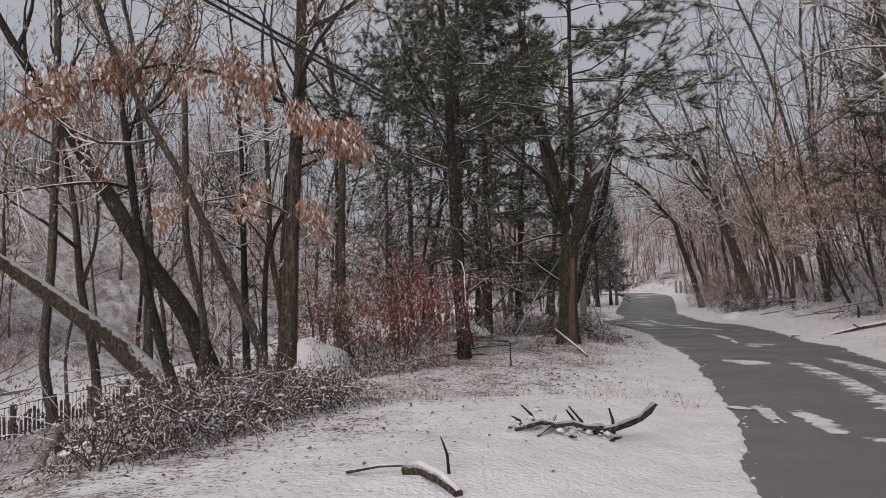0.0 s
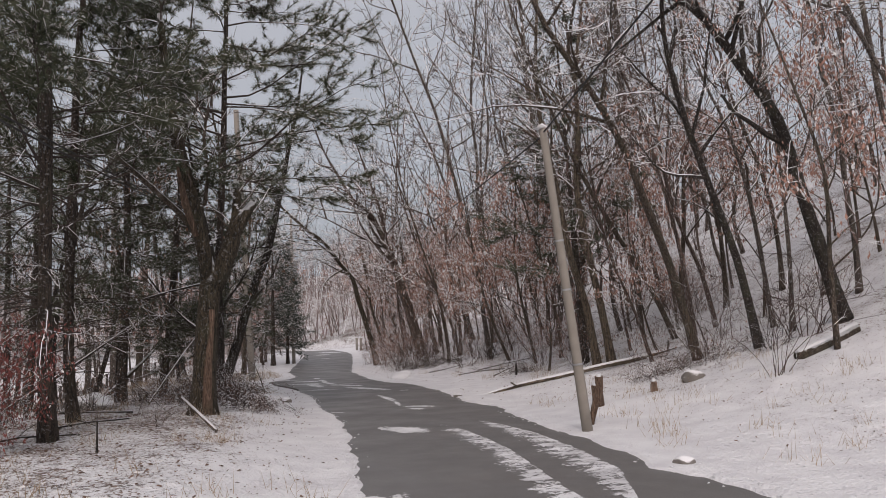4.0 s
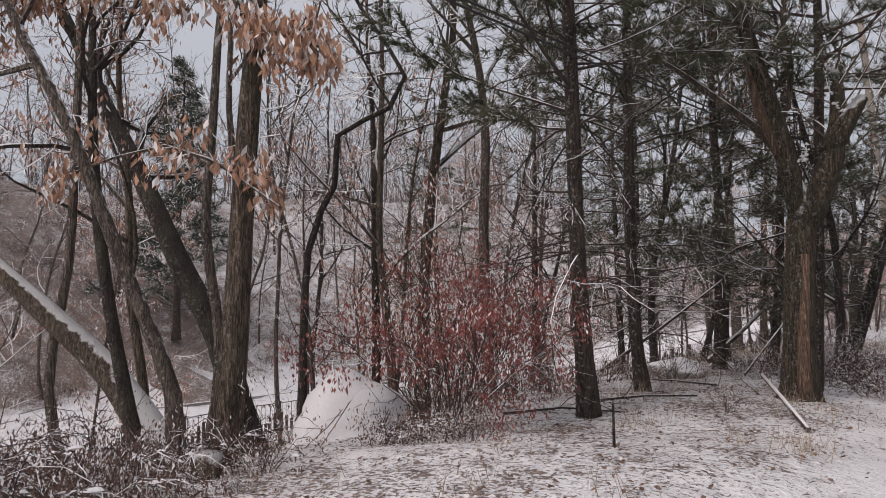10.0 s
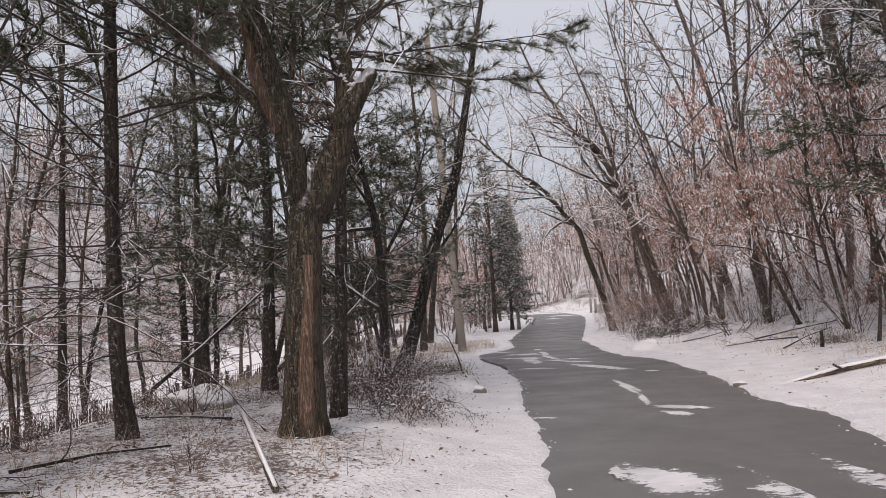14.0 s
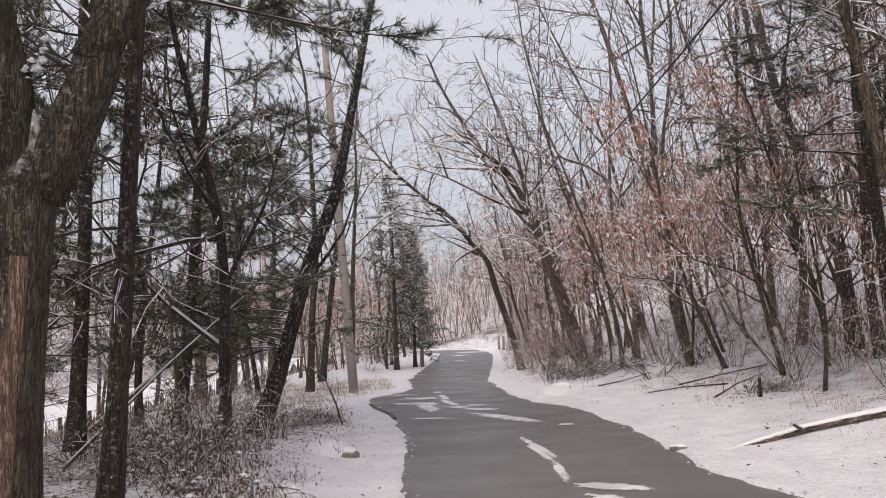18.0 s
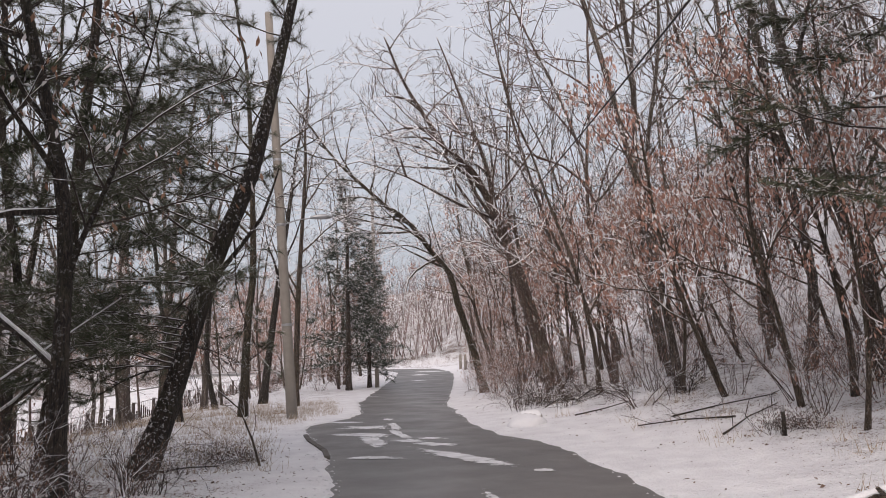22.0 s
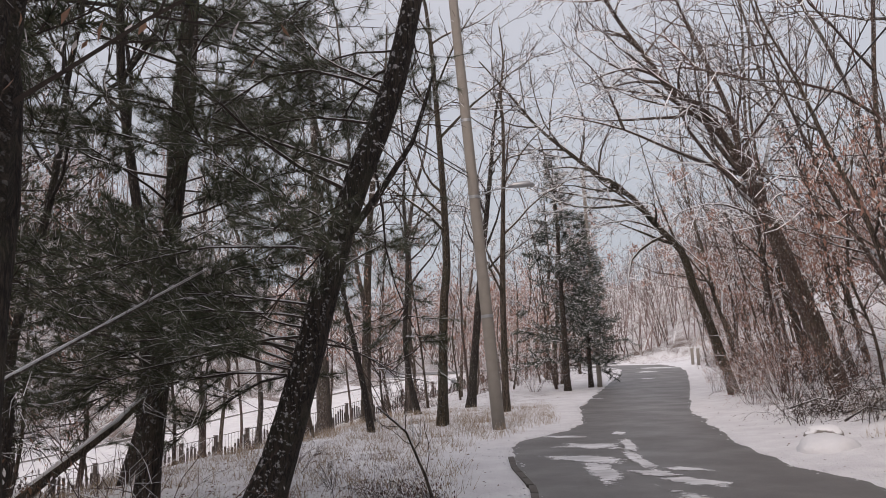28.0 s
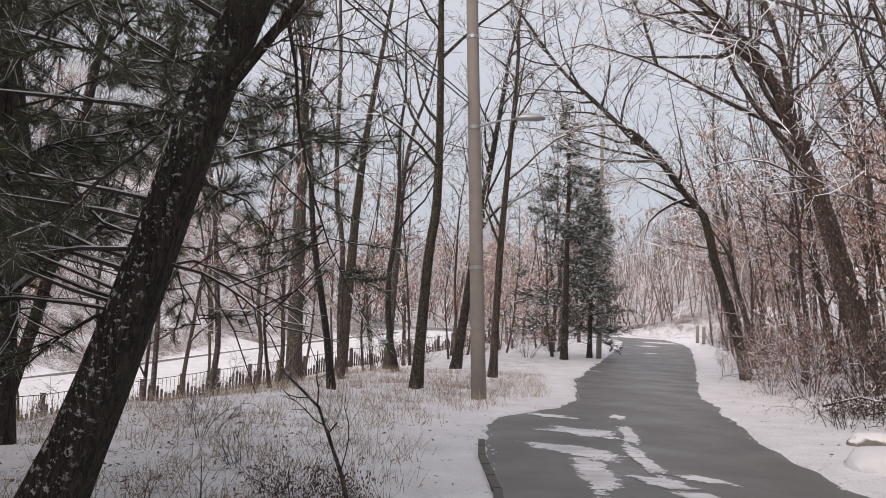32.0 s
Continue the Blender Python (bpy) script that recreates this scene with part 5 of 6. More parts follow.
stub_pole = utility_pole(8.26, 12.87, (7.78, 13.0, 5.02), 0.088, "short leaning grey utility pole capped with snow")
cap = Geo()
cap.lump(Vector((7.77 - 8.26, 0.13, 5.04 - height(8.26, 12.87) + 0.06)), 0.13, 0.55, random.Random(3))
part("snow_cap", cap, SNOW_MAT, stub_pole, smooth=True)
utility_pole(6.95, 37.8, (6.25, 37.8, 12.5), 0.16, "grey concrete pole carrying a street lamp", (7.55, 37.8, 6.0))
utility_pole(12.75, 56.2, (12.65, 56.2, 10.8), 0.12, "slim grey pole beside the spruces")


def cable(a, b, sag):
    a, b = Vector(a), Vector(b)
    g = Geo()
    g.tube([a.lerp(b, i / 24) - Vector((0, 0, sag * 4 * (i / 24) * (1 - i / 24))) for i in range(25)], [0.014] * 25, 5)
    tagged(new("cable", g.mesh("cable", BLACK)), "black overhead cable strung between poles", "cable")


cable((7.78, 13.0, 4.9), (17.6, 50, 7.9), 0.35)
cable((6.5, 37.8, 6.4), (-7.6, -16.0, 2.9), 0.25)
cable((6.5, 37.8, 6.3), (-7.5, -16.0, 2.85), 0.28)
cable((7.78, 13.0, 4.94), (4.4, -6, 8.5), 0.2)


def fallen_log():
    rng = random.Random(81)
    pts = [Vector(p) for p in ((10.2, 21.0, -0.02), (11.3, 20.8, 0.25), (12.4, 20.55, 0.43), (13.5, 20.2, 0.65), (14.7, 19.6, 0.90), (16.25, 18.75, 1.33))]
    m = Matrix.Translation(pts[0]) @ (pts[-1] - pts[0]).to_track_quat("Z", "Y").to_matrix().to_4x4()
    back = m.inverted()
    ob = thing("fallen_log", m, "fallen trunk with a cap of snow lying on the bank", "log")
    g = Geo()
    fine = stem_points(pts, 0, rng)
    n = len(fine) - 1
    wide = [float(np.interp(i / n, (0, 0.15, 1), (0.035, 0.052, 0.078))) for i in range(n + 1)]
    g.tube([back @ p for p in fine], wide, 14, True, 0.1)
    part("trunk", g, BARK_TAN, ob, smooth=True)
    s = Geo()
    s.tube([back @ (p + Vector((0, 0.005, w * 0.45 + 0.008 * rng.random()))) for p, w in zip(fine, wide)], [w * rng.uniform(0.78, 0.95) for w in wide], 10)
    part("snow_cap", s, SNOW_MAT, ob, "rounded ridge of snow", smooth=True)
    for a, b in (((12.5, 20.5, 0.45), (12.62, 20.3, 0.05)), ((11.3, 20.8, 0.24), (10.95, 20.5, 0.36)), ((15.2, 19.3, 1.0), (15.0, 19.0, 1.35))):
        t = Geo()
        t.tube([back @ Vector(a), back @ Vector(b)], (0.03, 0.02), 6)
        part("stub", t, BARK_OAK, ob)
    return ob


fallen_log()


def channel_fence():
    """Posts, rails, slats of uneven height and thin bars along the channel."""
    ob = thing("fence", pose(0, 0, 0), "low dark wooden slat fence with posts along the channel", "fence")
    rng = random.Random(82)
    post, slat = Geo(), Geo()
    post.box((-0.06, -0.06, -0.3), (0.06, 0.06, 1.02))
    post.box((-0.075, -0.075, 1.02), (0.075, 0.075, 1.05))
    slat.box((-0.045, -0.02, 0), (0.045, 0.02, 1))
    post_me, slat_me = post.mesh("post", FENCE_WOOD), slat.mesh("slat", FENCE_WOOD)
    bars = Geo()
    y = 12.0
    spots = []
    while y < 82:
        spots.append(Vector((fence_x(y), y, height(fence_x(y) + 0.5, y))))
        d = Vector((fence_x(y + 0.1) - fence_x(y), 0.1, 0)).normalized()
        y += 2.0 * d.y
    for i, (a, b) in enumerate(zip(spots, spots[1:])):
        turn = math.degrees(math.atan2(b.y - a.y, b.x - a.x))
        part("post", post_me, FENCE_WOOD, ob, m=pose(a.x, a.y, a.z, 0, 0, turn))
        for h, r in ((0.98, 0.018), (0.12, 0.02)):
            g = Geo()
            g.tube([a + Vector((0, 0, h)), b + Vector((0, 0, h))], (r, r), 6)
            part("rail", g, FENCE_WOOD, ob)
        for k in range(9):
            p = a.lerp(b, (k + 0.75) / 9.6)
            tall = 0.55 + 0.22 * math.sin(k * 0.75 + i * 1.9) + rng.uniform(-0.03, 0.03)
            part("slat", slat_me, FENCE_WOOD, ob, m=pose(p.x, p.y, p.z + 0.03, 0, rng.uniform(-2, 2), turn) @ Matrix.Diagonal((1, 1, tall, 1)))
            q = p + Vector((0, 0, 0))
            bars.tube([q + Vector((0, 0, tall)), q + Vector((0, 0, 0.98))], (0.009, 0.009), 4)
    tagged(part("bar", bars, FENCE_WOOD, ob), kind="stuff")
    base = Geo()
    base.tube([p + Vector((0, 0, -0.12)) for p in spots], [0.16] * len(spots), 4)
    tagged(new("fence_footing", base.mesh("fence_footing", CURB)), "low concrete footing under the fence dusted with snow", "curb", kind="structure")
    far = Geo()
    far.tube([Vector((fence_x(v) - 9.5, v, height(fence_x(v) - 9.5, v) + 0.02)) for v in range(8, 100, 2)], [0.14] * 46, 4)
    tagged(new("curb", far.mesh("curb", CURB)), "concrete curb along the far side of the channel", "curb", kind="structure")
    return ob


channel_fence()


# ---- snow lying on the road ----
def lay_slush(verts, faces, depth, label):
    me = bpy.data.meshes.new("snow_patch")
    me.from_pydata(verts, [], faces)
    me.attributes.new("depth", "FLOAT", "POINT").data.foreach_set("value", depth)
    me.materials.append(SLUSH)
    me.update()
    tagged(new("snow_patch", me), label, "snow", "snow patches on the road")


def road_snow(ax, ay, bx, by, wide, seed, n=40):
    """A thin patch of half-melted snow between two points on the asphalt, thickest in its middle."""
    a, b = Vector((ax, ay, 0)), Vector((bx, by, 0))
    d = b - a
    side = Vector((-d.y, d.x, 0)).normalized()
    half = d.length / 2
    mid = (a + b) / 2
    u = d.normalized()
    v, f, depth = [], [], []
    rings = ((1.0, 0.003, 0.0), (0.75, 0.005, 0.5), (0.45, 0.008, 1.0), (0.15, 0.009, 1.0))
    r = len(rings)
    for k in range(n):
        w = 2 * math.pi * k / n
        q = 1.22 + 0.5 * noise.noise(Vector((math.cos(w) * 1.6, math.sin(w) * 1.6, seed))) + 0.3 * noise.noise(Vector((math.cos(w) * 4, math.sin(w) * 4, seed + 9)))
        p = mid + u * math.cos(w) * half * q + side * math.sin(w) * (wide / 2 + 0.04) * q
        for s, h, deep in rings:
            e = mid.lerp(p, s)
            v.append((e.x, e.y, rise(e.y) + h + 0.004 + (seed % 9) * 0.0008))
            depth.append(deep)
    for k in range(n):
        m = (k + 1) % n
        for j in range(r - 1):
            f.append((r * k + j, r * m + j, r * m + j + 1, r * k + j + 1))
    f.append(tuple(r * k + r - 1 for k in range(n)))
    lay_slush(v, f, depth, "thin ragged patch of half-melted snow on asphalt")


for i, (ax, ay, bx, by, wide) in enumerate((
        (5.92, 15.95, 6.1, 14.5, 0.55), (4.35, 9.6, 4.05, 8.0, 0.28), (4.0, 9.9, 3.75, 8.7, 0.14), (4.15, 7.75, 4.6, 7.3, 0.14), (3.6, 10.05, 3.82, 9.62, 0.08),
        (7.4, 32.5, 8.7, 31.3, 0.55), (7.1, 28.1, 8.0, 27.5, 0.3), (8.6, 28.5, 9.4, 25.6, 0.45), (8.3, 23.8, 8.1, 21.6, 0.13), (7.6, 19.7, 8.2, 19.2, 0.3), (7.95, 21.3, 7.6, 19.9, 0.07), (7.55, 19.2, 7.7, 18.6, 0.25), (9.5, 25.3, 9.75, 25.0, 0.2),
        (5.7, 19.45, 6.05, 19.25, 0.06), (5.75, 15.9, 5.65, 15.3, 0.1), (8.2, 23.1, 7.9, 21.1, 0.08),
        (7.9, 34.0, 9.0, 33.3, 0.8), (8.9, 33.2, 8.8, 30.2, 0.22), (9.0, 30.6, 9.5, 30.1, 0.25), (9.45, 36.2, 9.4, 35.4, 0.2), (8.1, 31.4, 8.05, 29.4, 0.45), (8.5, 30.4, 9.0, 29.7, 0.4), (8.8, 29.7, 9.3, 28.8, 0.45), (9.3, 34.8, 9.0, 32.4, 0.16),
        (16.5, 63.7, 17.1, 63.1, 1.2), (18.5, 74, 20, 73.4, 3.0), (20.5, 82, 23.5, 80, 3.5), (11.0, 49.0, 11.6, 48.8, 0.4), (7.7, 35.8, 8.6, 35.3, 0.35))):
    road_snow(ax, ay, bx, by, wide, i * 3.7)


def slush_strip(left, right, seed):
    """A long sheet of slush between two ragged edges beside a tyre track."""
    v, f, depth = [], [], []
    n = 110
    for i in range(n + 1):
        t = i / n
        y = left[0][1] + (left[-1][1] - left[0][1]) * t
        ends = min(1, t * 9, (1 - t) * 14)
        a = float(np.interp(-y, [-p[1] for p in left], [p[0] for p in left])) + 0.16 * noise.noise(Vector((y * 2.2, seed, 0))) + 0.13 * noise.noise(Vector((y * 7, seed, 3)))
        b = float(np.interp(-y, [-p[1] for p in right], [p[0] for p in right])) + 0.03 * noise.noise(Vector((y * 4, seed, 7)))
        m = (a + b) / 2
        for k in (0, 0.08, 0.5, 0.92, 1):
            depth.append({0: 0.0, 0.08: 0.25, 0.5: 0.68, 0.92: 0.75, 1: 0.3}[k] * (0.3 + 0.7 * ends))
            v.append((m + (a - m) * ends + (b - a) * ends * k, y + 0.05 * noise.noise(Vector((y * 9, k * 3, seed))), rise(y) + (0.003 if k in (0, 1) else 0.012)))
    for i in range(n):
        for k in range(4):
            a = i * 5 + k
            f.append((a, a + 1, a + 6, a + 5))
    lay_slush(v, f, depth, "long streak of slush beside a wet tyre track")


slush_strip([(6.66, 15.6), (6.27, 13.5), (5.95, 11.95), (5.34, 9.75), (4.82, 7.88), (4.5, 6.6)], [(7.02, 15.6), (6.68, 13.2), (6.43, 12.0), (5.66, 9.4), (5.25, 7.7), (4.9, 6.6)], 2.0)
slush_strip([(7.6, 16.0), (7.0, 13.1), (6.48, 11.1), (5.9, 9.2), (5.42, 7.35), (5.05, 6.4)], [(7.85, 16.0), (7.65, 13.4), (7.2, 11.4), (6.75, 9.9), (5.75, 8.2), (5.4, 6.4)], 5.0)


def boulder(name, x, y, r, flat, seed, label, mat, dz=0.0):
    bm = bmesh.new()
    bmesh.ops.create_icosphere(bm, subdivisions=3, radius=1)
    for v in bm.verts:
        k = 1 + 0.25 * noise.noise(v.co * 1.3 + Vector((seed, 0, 0))) + 0.08 * noise.noise(v.co * 4 + Vector((seed, 3, 0)))
        v.co = Vector((v.co.x * r * k, v.co.y * r * k, v.co.z * r * flat * k))
    me = bpy.data.meshes.new(name)
    bm.to_mesh(me)
    bm.free()
    me.polygons.foreach_set("use_smooth", [True] * len(me.polygons))
    me.materials.append(mat)
    ob = tagged(new(name, me), label, "rock")
    ob.matrix_world = pose(x, y, height(x, y) + dz)


boulder("rock", -2.5, 14.3, 0.66, 0.9, 1, "rounded boulder buried in snow", SNOW_MAT, 0.15)
boulder("rock", 5.1, 23.0, 0.38, 0.5, 2, "rock buried under snow at the road's edge", SNOW_MAT)
boulder("rock", 5.42, 22.75, 0.14, 0.9, 8, "small dark stone beside the snowy rock", ROCK)
boulder("rock", 0.75, 21.3, 0.62, 0.6, 3, "broad snow-covered rock among the pines", ROCK)
boulder("rock", 11.75, 31.3, 0.46, 0.5, 4, "snow-covered rock on the verge", SNOW_MAT)
boulder("rock", 12.5, 33.0, 0.35, 0.5, 5, "snow-covered rock on the verge", ROCK)
boulder("rock", 12.65, 15.4, 0.26, 0.75, 9, "snow-capped lump of rock on the bank", ROCK)
boulder("rock", -3.75, 8.1, 0.3, 0.6, 10, "concrete rubble half buried in snow", ROCK)
boulder("rock", -3.3, 7.6, 0.24, 0.6, 11, "concrete rubble half buried in snow", ROCK)
boulder("rock", -3.0, 7.9, 0.34, 0.55, 12, "rock half buried in snow under the brambles", ROCK)
boulder("rock", 7.5, 9.7, 0.13, 0.6, 6, "small stone poking through snow", ROCK)
boulder("rock", 9.8, 21.4, 0.12, 0.5, 7, "small stone poking through snow", ROCK)


# ---- sticks, stumps, stakes ----
def stick(name, pts, r, label, bark=BARK_OAK, twigs=0, seed=0, category="branch", snow=False, tip=0.6):
    rng = random.Random(seed)
    ob = thing(name, pose(*pts[0]), label, category)
    o = Vector(pts[0])
    vs = [Vector(p) - o for p in pts]
    g = Geo()
    g.tube(vs, taper(r, r * tip, len(vs) - 1), 9, True, 0.12)
    part("stem", g, bark, ob, smooth=True)
    for _ in range(twigs):
        q, e = along(vs, rng.uniform(0.15, 1))
        t = Geo()
        lp = limb_path(rng, q, side_way(rng, e, rng.uniform(0.5, 1.1)), rng.uniform(0.25, 0.7), 4, 0.3)
        t.tube(lp, taper(r * 0.4, 0.004, 4), 4, False)
        for _ in range(3):
            q2, e2 = along(lp, rng.uniform(0.3, 1))
            t.spike(q2, q2 + side_way(rng, e2, 0.7) * 0.2, 0.004)
        part("side_twig", t, bark, ob)
    if snow:
        s = Geo()
        s.tube([p + Vector((0, 0, r * 0.62)) for p in vs], [r * 0.62 * (1 + (tip - 1) * i / (len(vs) - 1)) for i in range(len(vs))], 7)
        part("snow_cap", s, SNOW_MAT, ob, smooth=True)
    return ob


def g0(x, y, dz=0.0):
    return (x, y, height(x, y) + dz)


def rotten_branch():
    """A limb half sunk in snow: a crooked low arm, a darker arm that rises and ends ragged, broken stubs, and snow caught in heaps."""
    rng = random.Random(2)
    o = Vector(g0(0.66, 7.2))
    ob = thing("fallen_branch", pose(*o), "crooked rotten branch with broken stubs and heaps of snow on it", "branch")
    low = [(0.62, 7.22, 0.0), (0.76, 7.2, 0.05), (0.88, 7.27, 0.085), (1.02, 7.26, 0.075), (1.18, 7.33, 0.10), (1.32, 7.35, 0.08), (1.46, 7.42, 0.10), (1.6, 7.45, 0.07)]
    high = [(1.40, 7.42, 0.02), (1.54, 7.42, 0.09), (1.64, 7.45, 0.11), (1.75, 7.47, 0.17), (1.87, 7.5, 0.21), (1.96, 7.51, 0.29), (2.03, 7.52, 0.36), (2.06, 7.52, 0.35)]
    spur = [(0.98, 7.3, 0.05), (0.9, 7.15, 0.05), (0.82, 7.04, 0.0)]
    for name, pts, rad, bark in (("stem", low, (0.015, 0.027, 0.03, 0.026, 0.03, 0.028, 0.032, 0.02), BARK_OAK), ("limb", high, (0.03, 0.04, 0.037, 0.042, 0.036, 0.04, 0.03, 0.006), BARK_DARK), ("limb", spur, (0.022, 0.018, 0.010), BARK_OAK)):
        g = Geo()
        g.tube([Vector(g0(*p)) + jitter(rng, 0.008) - o for p in pts], rad, 9, True, 0.3)
        part(name, g, bark, ob, smooth=True)
    for x, y, dx, dy, h in ((1.64, 7.62, -0.04, 0.0, 0.24), (1.36, 7.5, -0.16, 0.1, 0.2), (1.28, 7.6, -0.1, 0.05, 0.15), (0.86, 7.5, -0.13, 0.1, 0.15), (0.98, 7.45, 0.08, 0.08, 0.1), (1.52, 7.3, 0.1, -0.1, 0.07), (0.72, 7.42, -0.1, 0.02, 0.08), (1.12, 7.2, 0.05, -0.14, 0.04)):
        g = Geo()
        g.tube([Vector(g0(x, y, -0.03)) - o, Vector(g0(x + dx * 0.4 + 0.012, y + dy * 0.4, h * 0.5)) - o, Vector(g0(x + dx, y + dy, h)) - o], (0.02, 0.016, 0.009), 6, True, 0.3)
        part("broken_stub", g, BARK_DARK, ob, "dark snapped-off stub")
    heap = Geo()
    for _ in range(60):
        k = rng.random()
        x = 0.62 + 0.95 * k
        heap.lump(Vector(g0(x + rng.gauss(0, 0.03), 7.22 + 0.22 * k + rng.gauss(0.06, 0.08), rng.uniform(0.0, 0.06))) - o, rng.uniform(0.02, 0.06), 0.5, rng)
    for _ in range(40):
        k = rng.random() * 6.9
        a, b = Vector(low[int(k)]), Vector(low[int(k) + 1])
        p = a.lerp(b, k % 1)
        heap.lump(Vector(g0(p.x, p.y, p.z + 0.024)) - o, rng.uniform(0.012, 0.028), 0.5, rng)
    tagged(part("snow", heap, SNOW_MAT, ob, "snow heaped between the stubs", smooth=True), kind="stuff")


rotten_branch()
stick("fallen_branch", [g0(-0.74, 5.56, 0.02), g0(-0.5, 5.53, 0.05), g0(-0.27, 5.5, 0.04)], 0.014, "thin crooked dead branch half buried in snow", BARK_OAK, 0, 22, snow=True)
stick("log_piece", [g0(-0.3, 5.5, 0.0), g0(-0.2, 5.4, 0.04), g0(-0.06, 5.26, 0.045), g0(0.06, 5.12, 0.0)], 0.05, "short rotten piece of log with snow on top", BARK_OAK, 0, 3, "log", True, 0.7)
stick("stub", [g0(0.0, 5.52, -0.05), g0(-0.01, 5.52, 0.13), g0(-0.05, 5.52, 0.26)], 0.013, "upright dead stick standing out of snow", BARK_DARK, 0, 4, "stick")
stick("log_piece", [g0(13.65, 13.5, 0.06), g0(14.4, 13.45, 0.06), g0(15.2, 13.4, 0.06)], 0.12, "sawn length of trunk lying under snow", BARK_OAK, 0, 27, "log", True, 0.95)
stick("broken_post", [g0(-4.25, 7.95, -0.05), g0(-4.18, 8.0, 0.2), g0(-4.08, 8.06, 0.42)], 0.055, "leaning broken grey post in the brush", CONCRETE, 0, 28, "post", True, 0.9)
stick("leaning_pole", [g0(2.72, 14.75, 0.03), g0(2.52, 15.3, 0.22), g0(2.3, 15.9, 0.4)], 0.032, "peeled pole propped on the ground near the old tree", BARK_GREY, 0, 5, "stick", True)
stick("stub", [g0(1.08, 12.7, -0.05), g0(1.08, 12.7, 0.42)], 0.015, "upright dead stick standing out of snow", BARK_DARK, 1, 6, "stick")
stick("stake", [g0(13.44, 24.8, -0.1), g0(13.44, 24.8, 0.42)], 0.04, "short dark wooden stake in the verge", BARK_DARK, 0, 7, "stake")
stick("stump", [g0(-1.95, 11.0, -0.1), g0(-1.93, 11.0, 0.22)], 0.13, "sawn tree stump beside the brush", BARK_OAK, 0, 8, "stump", False, 0.9)
stick("split_trunk", [g0(8.66, 13.4, -0.05), g0(8.74, 13.35, 0.3), g0(8.82, 13.3, 0.6), g0(8.78, 13.25, 0.8)], 0.05, "splintered piece of pale trunk leaning by the pole", RAW_WOOD, 0, 9, "stump", True, 1.4)
stick("tall_stump", [g0(9.95, 15.0, -0.1), g0(9.93, 15.0, 0.2), g0(9.9, 15.0, 0.42)], 0.12, "sawn stump with splintered pale wood and a cap of snow", RAW_WOOD, 0, 29, "stump", True, 0.85)
stick("stump", [g0(11.6, 15.4, -0.1), g0(11.6, 15.4, 0.2)], 0.1, "small sawn stump in the snow", RAW_WOOD, 0, 10, "stump", True)
stick("bent_sapling", [g0(5.75, 27.7, -0.05), g0(5.62, 27.7, 0.42), g0(5.42, 27.7, 0.92), g0(5.1, 27.7, 1.2)], 0.02, "bent broken sapling with curled dead leaves", BARK_OAK, 8, 11, "sapling")
stick("dead_tree", [g0(-1.5, 25.5, 0.2), g0(0.2, 24.0, 1.0), g0(1.6, 22.8, 1.9)], 0.05, "dead trunk leaning against the pines with a line of snow", BARK_DARK, 9, 13, "log", True, 0.2)
stick("dead_tree", [g0(2.0, 21.5, 0.05), g0(2.9, 23.4, 1.2), g0(3.9, 25.4, 2.4)], 0.028, "thin dead pole leaning in the thicket with snow", BARK_GREY, 8, 14, "log", True, 0.2)
stick("dead_tree", [g0(1.0, 27.2, 0.1), g0(2.0, 28.0, 1.1), g0(3.2, 28.6, 2.4)], 0.075, "leaning dead limb thick with snow", BARK_OAK, 7, 15, "log", True, 0.2)
for i, (x, y, dx, dy) in enumerate(((0.2, 16.0, 1.3, 0.5), (-0.8, 15.3, 1.6, -0.3), (1.6, 19.2, -1.4, 0.8), (13.2, 26.0, 1.8, 0.9), (13.8, 28.5, 2.0, -0.6), (4.2, 27.0, 0.9, 0.5), (13.0, 31.4, 1.8, 0.4), (14.1, 26.9, -1.2, 1.4))):
    stick("fallen_branch", [g0(x, y, 0.03), g0(x + dx * 0.5, y + dy * 0.5 + 0.1, 0.06), g0(x + dx, y + dy, 0.05)], 0.02, "thin dead branch fallen in the snow", BARK_DARK, 5, 40 + i)


# ---- fallen leaves and dry grass ----
def leaf_litter():
    rng = random.Random(31)
    g = Geo()
    spots = []
    for _ in range(15000):
        y = rng.uniform(5.5, 34)
        d = rng.uniform(0.3, 9) ** 1.0
        spots.append((road_left(y) - d, y))
    for _ in range(8000):
        y = rng.uniform(7, 42)
        spots.append((road_right(y) + rng.uniform(0.4, 9), y))
    for x, y in spots:
        if rng.random() > 0.25 + 0.7 * litter(x, y):
            continue
        z = height(x, y) + rng.uniform(0.008, 0.03)
        w, s = rng.uniform(0, 6.283), rng.uniform(0.012, 0.036)
        a, b = Vector((math.cos(w), math.sin(w), rng.uniform(-0.4, 0.4))) * s, Vector((-math.sin(w), math.cos(w), rng.uniform(-0.5, 0.5))) * s * 0.5
        p = Vector((x, y, z))
        g.quad(p - a, p + b + Vector((0, 0, s * 0.3)), p + a, p - b)
    tagged(new("leaf_litter", g.mesh("leaf_litter", LEAF_FALLEN)), "fallen brown leaves poking out of the snow", "leaves", kind="stuff")


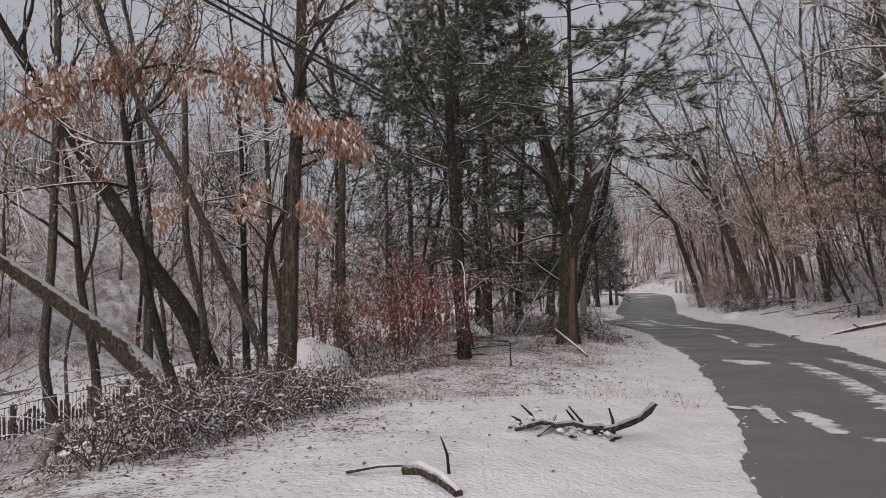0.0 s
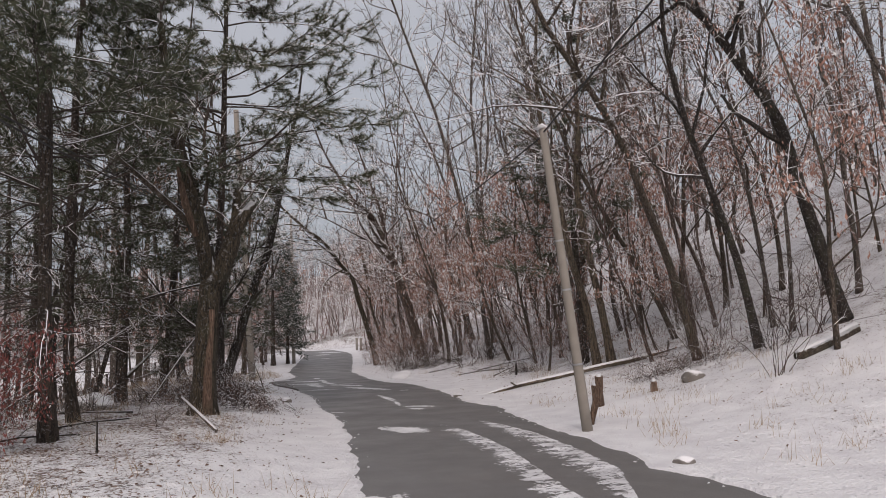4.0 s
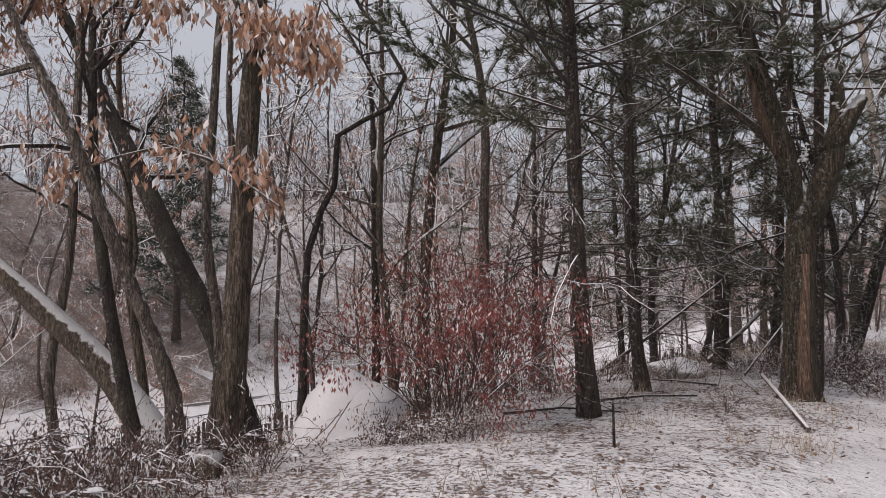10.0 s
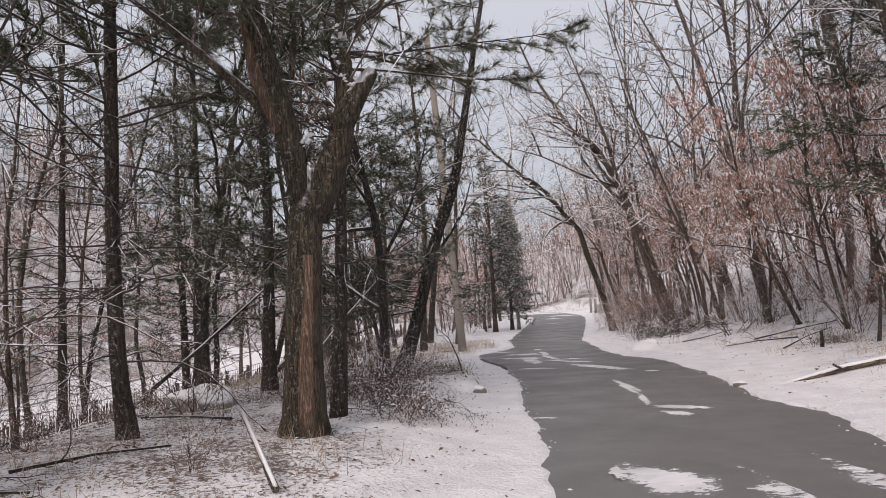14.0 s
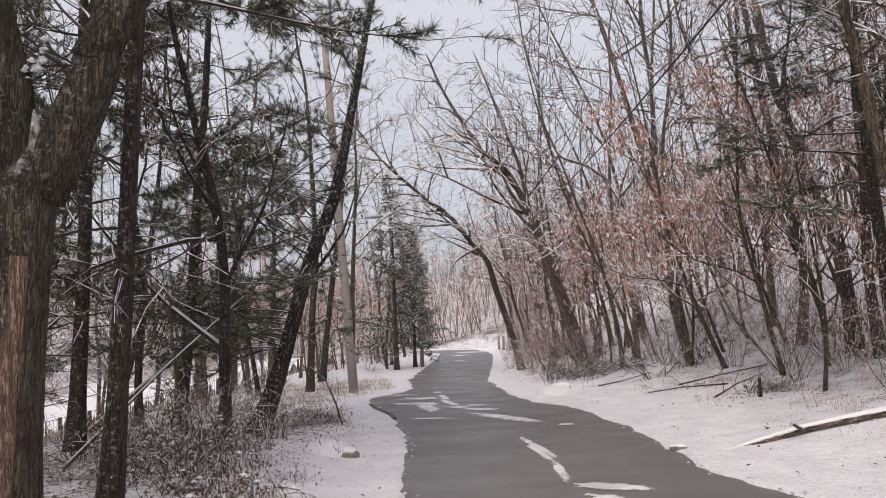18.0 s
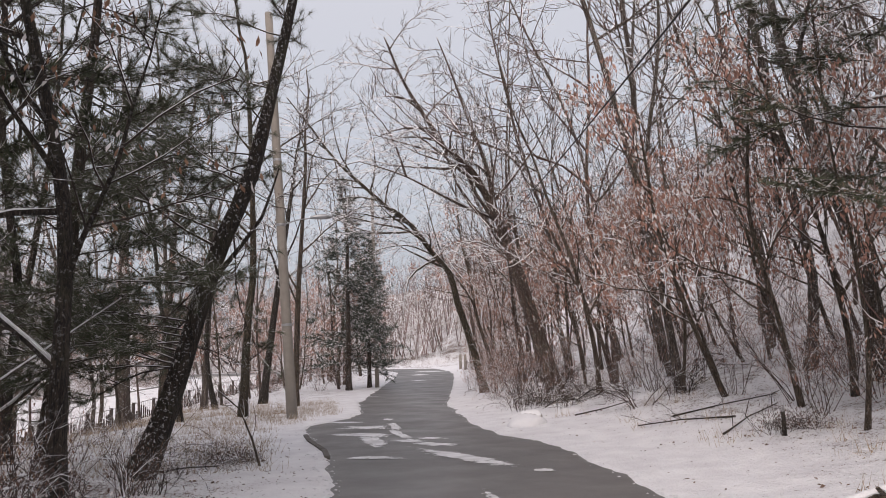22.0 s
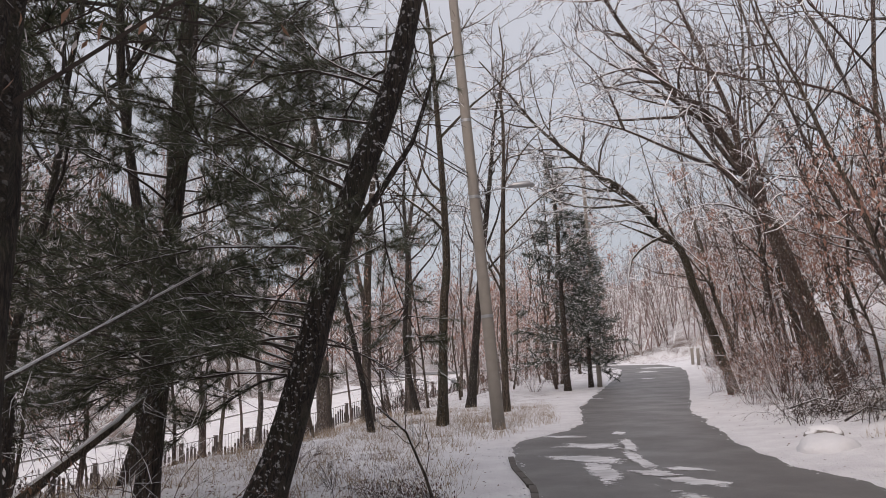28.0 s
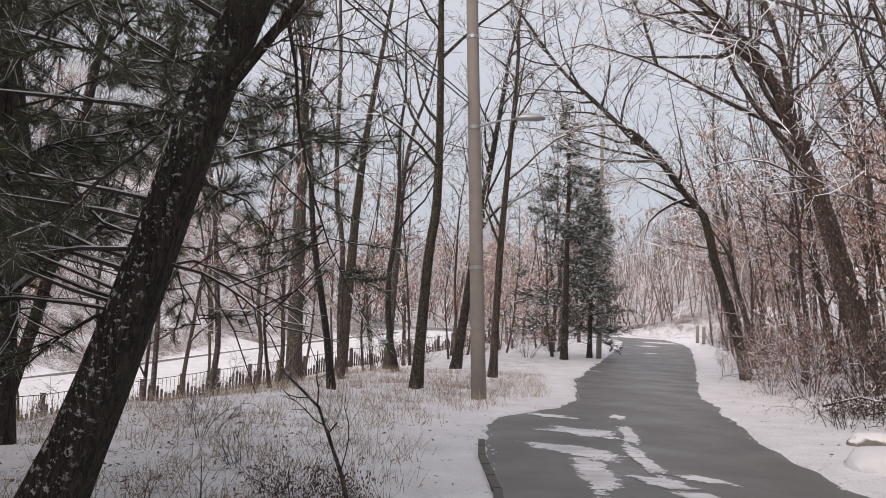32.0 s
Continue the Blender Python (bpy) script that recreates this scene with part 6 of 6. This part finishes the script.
def snow_clods():
    """Lumps and crumbs of snow broken off along the rims of the road."""
    rng = random.Random(33)
    g = Geo()
    for _ in range(3400):
        y = rng.uniform(5, 46)
        edge, way = (edge_left(y), -1) if rng.random() < 0.5 else (edge_right(y), 1)
        d = max(-0.11, rng.gauss(0.08, 0.10)) if rng.random() < 0.22 else rng.uniform(0.1, 4.2)
        x = edge + way * d
        z = rise(y) + 0.006 if d < 0 else height(x, y) + 0.004
        g.lump(Vector((x, y, z)), rng.uniform(0.008, 0.032), rng.uniform(0.25, 0.5), rng)
    tagged(new("snow_clods", g.mesh("snow_clods", SNOW_MAT, True)), "crumbs and lumps of snow along the edge of the asphalt", "snow", kind="stuff")


def dry_grass():
    rng = random.Random(32)
    g = Geo()
    clumps = [(rng.uniform(-1.0, 3.2), rng.uniform(9, 17)) for _ in range(34)]
    for _ in range(900):
        y = rng.uniform(26.5, 46)
        clumps.append((road_left(y) - rng.uniform(0.9, 10), y))
    for _ in range(70):
        y = rng.uniform(20, 40)
        clumps.append((road_right(y) + rng.uniform(2.0, 6), y))
    for _ in range(24):
        y = rng.uniform(13, 24)
        clumps.append((road_left(y) - rng.uniform(1.2, 5), y))
    for _ in range(60):
        y = rng.uniform(8, 22)
        clumps.append((road_right(y) + rng.uniform(0.7, 6), y))
    for cx, cy in clumps:
        for _ in range(rng.randrange(8, 22)):
            x, y = cx + rng.gauss(0, 0.14), cy + rng.gauss(0, 0.14)
            p = Vector((x, y, height(x, y) - 0.02))
            h = rng.uniform(0.08, 0.32)
            q = p + Vector((rng.gauss(0, 0.09), rng.gauss(0, 0.09), h))
            g.spike(p, q, 0.004)
    tagged(new("dry_grass", g.mesh("dry_grass", GRASS)), "straw-coloured dry grass standing through snow", "grass", kind="stuff")


leaf_litter()
snow_clods()
dry_grass()


def kerb():
    ob = thing("kerb", pose(0, 0, 0), "low worn kerb stones at the edge of the asphalt", "kerb", kind="structure")
    y = 28.0
    while y < 32.2:
        x = road_left(y + 0.3)
        g = Geo()
        g.box((-0.045, -0.28, -0.05), (0.045, 0.28, 0.06))
        part("kerb_stone", g, KERB_STONE, ob, m=pose(x - 0.03, y + 0.3, 0, 0, 0, math.degrees(math.atan2(-(road_left(y + 0.5) - road_left(y)), 0.5))))
        y += 0.6


kerb()


# brush pile on the bank and two small posts at the bend
pile = random.Random(77)
for i in range(16):
    x, y = 12.9 + pile.uniform(0, 1.6), 32.6 + pile.uniform(0, 3.4)
    w = pile.uniform(-1.2, 1.2)
    stick("cut_branch", [g0(x, y, 0.04 + 0.02 * i), g0(x + 0.45, y + w * 0.4, 0.14 + 0.03 * i), g0(x + pile.uniform(0.8, 1.6), y + w, 0.05)], pile.uniform(0.010, 0.022), "thin cut branch lying in a brush pile under snow", BARK_DARK, 7, 120 + i, "branch", i % 3 == 0)
for x, y in ((24.6, 79.0), (24.9, 81.5)):
    stick("post", [g0(x, y, -0.1), g0(x, y, 1.3)], 0.12, "short grey-green post beside the road", CONCRETE, 0, 0, "post", False, 1.0)
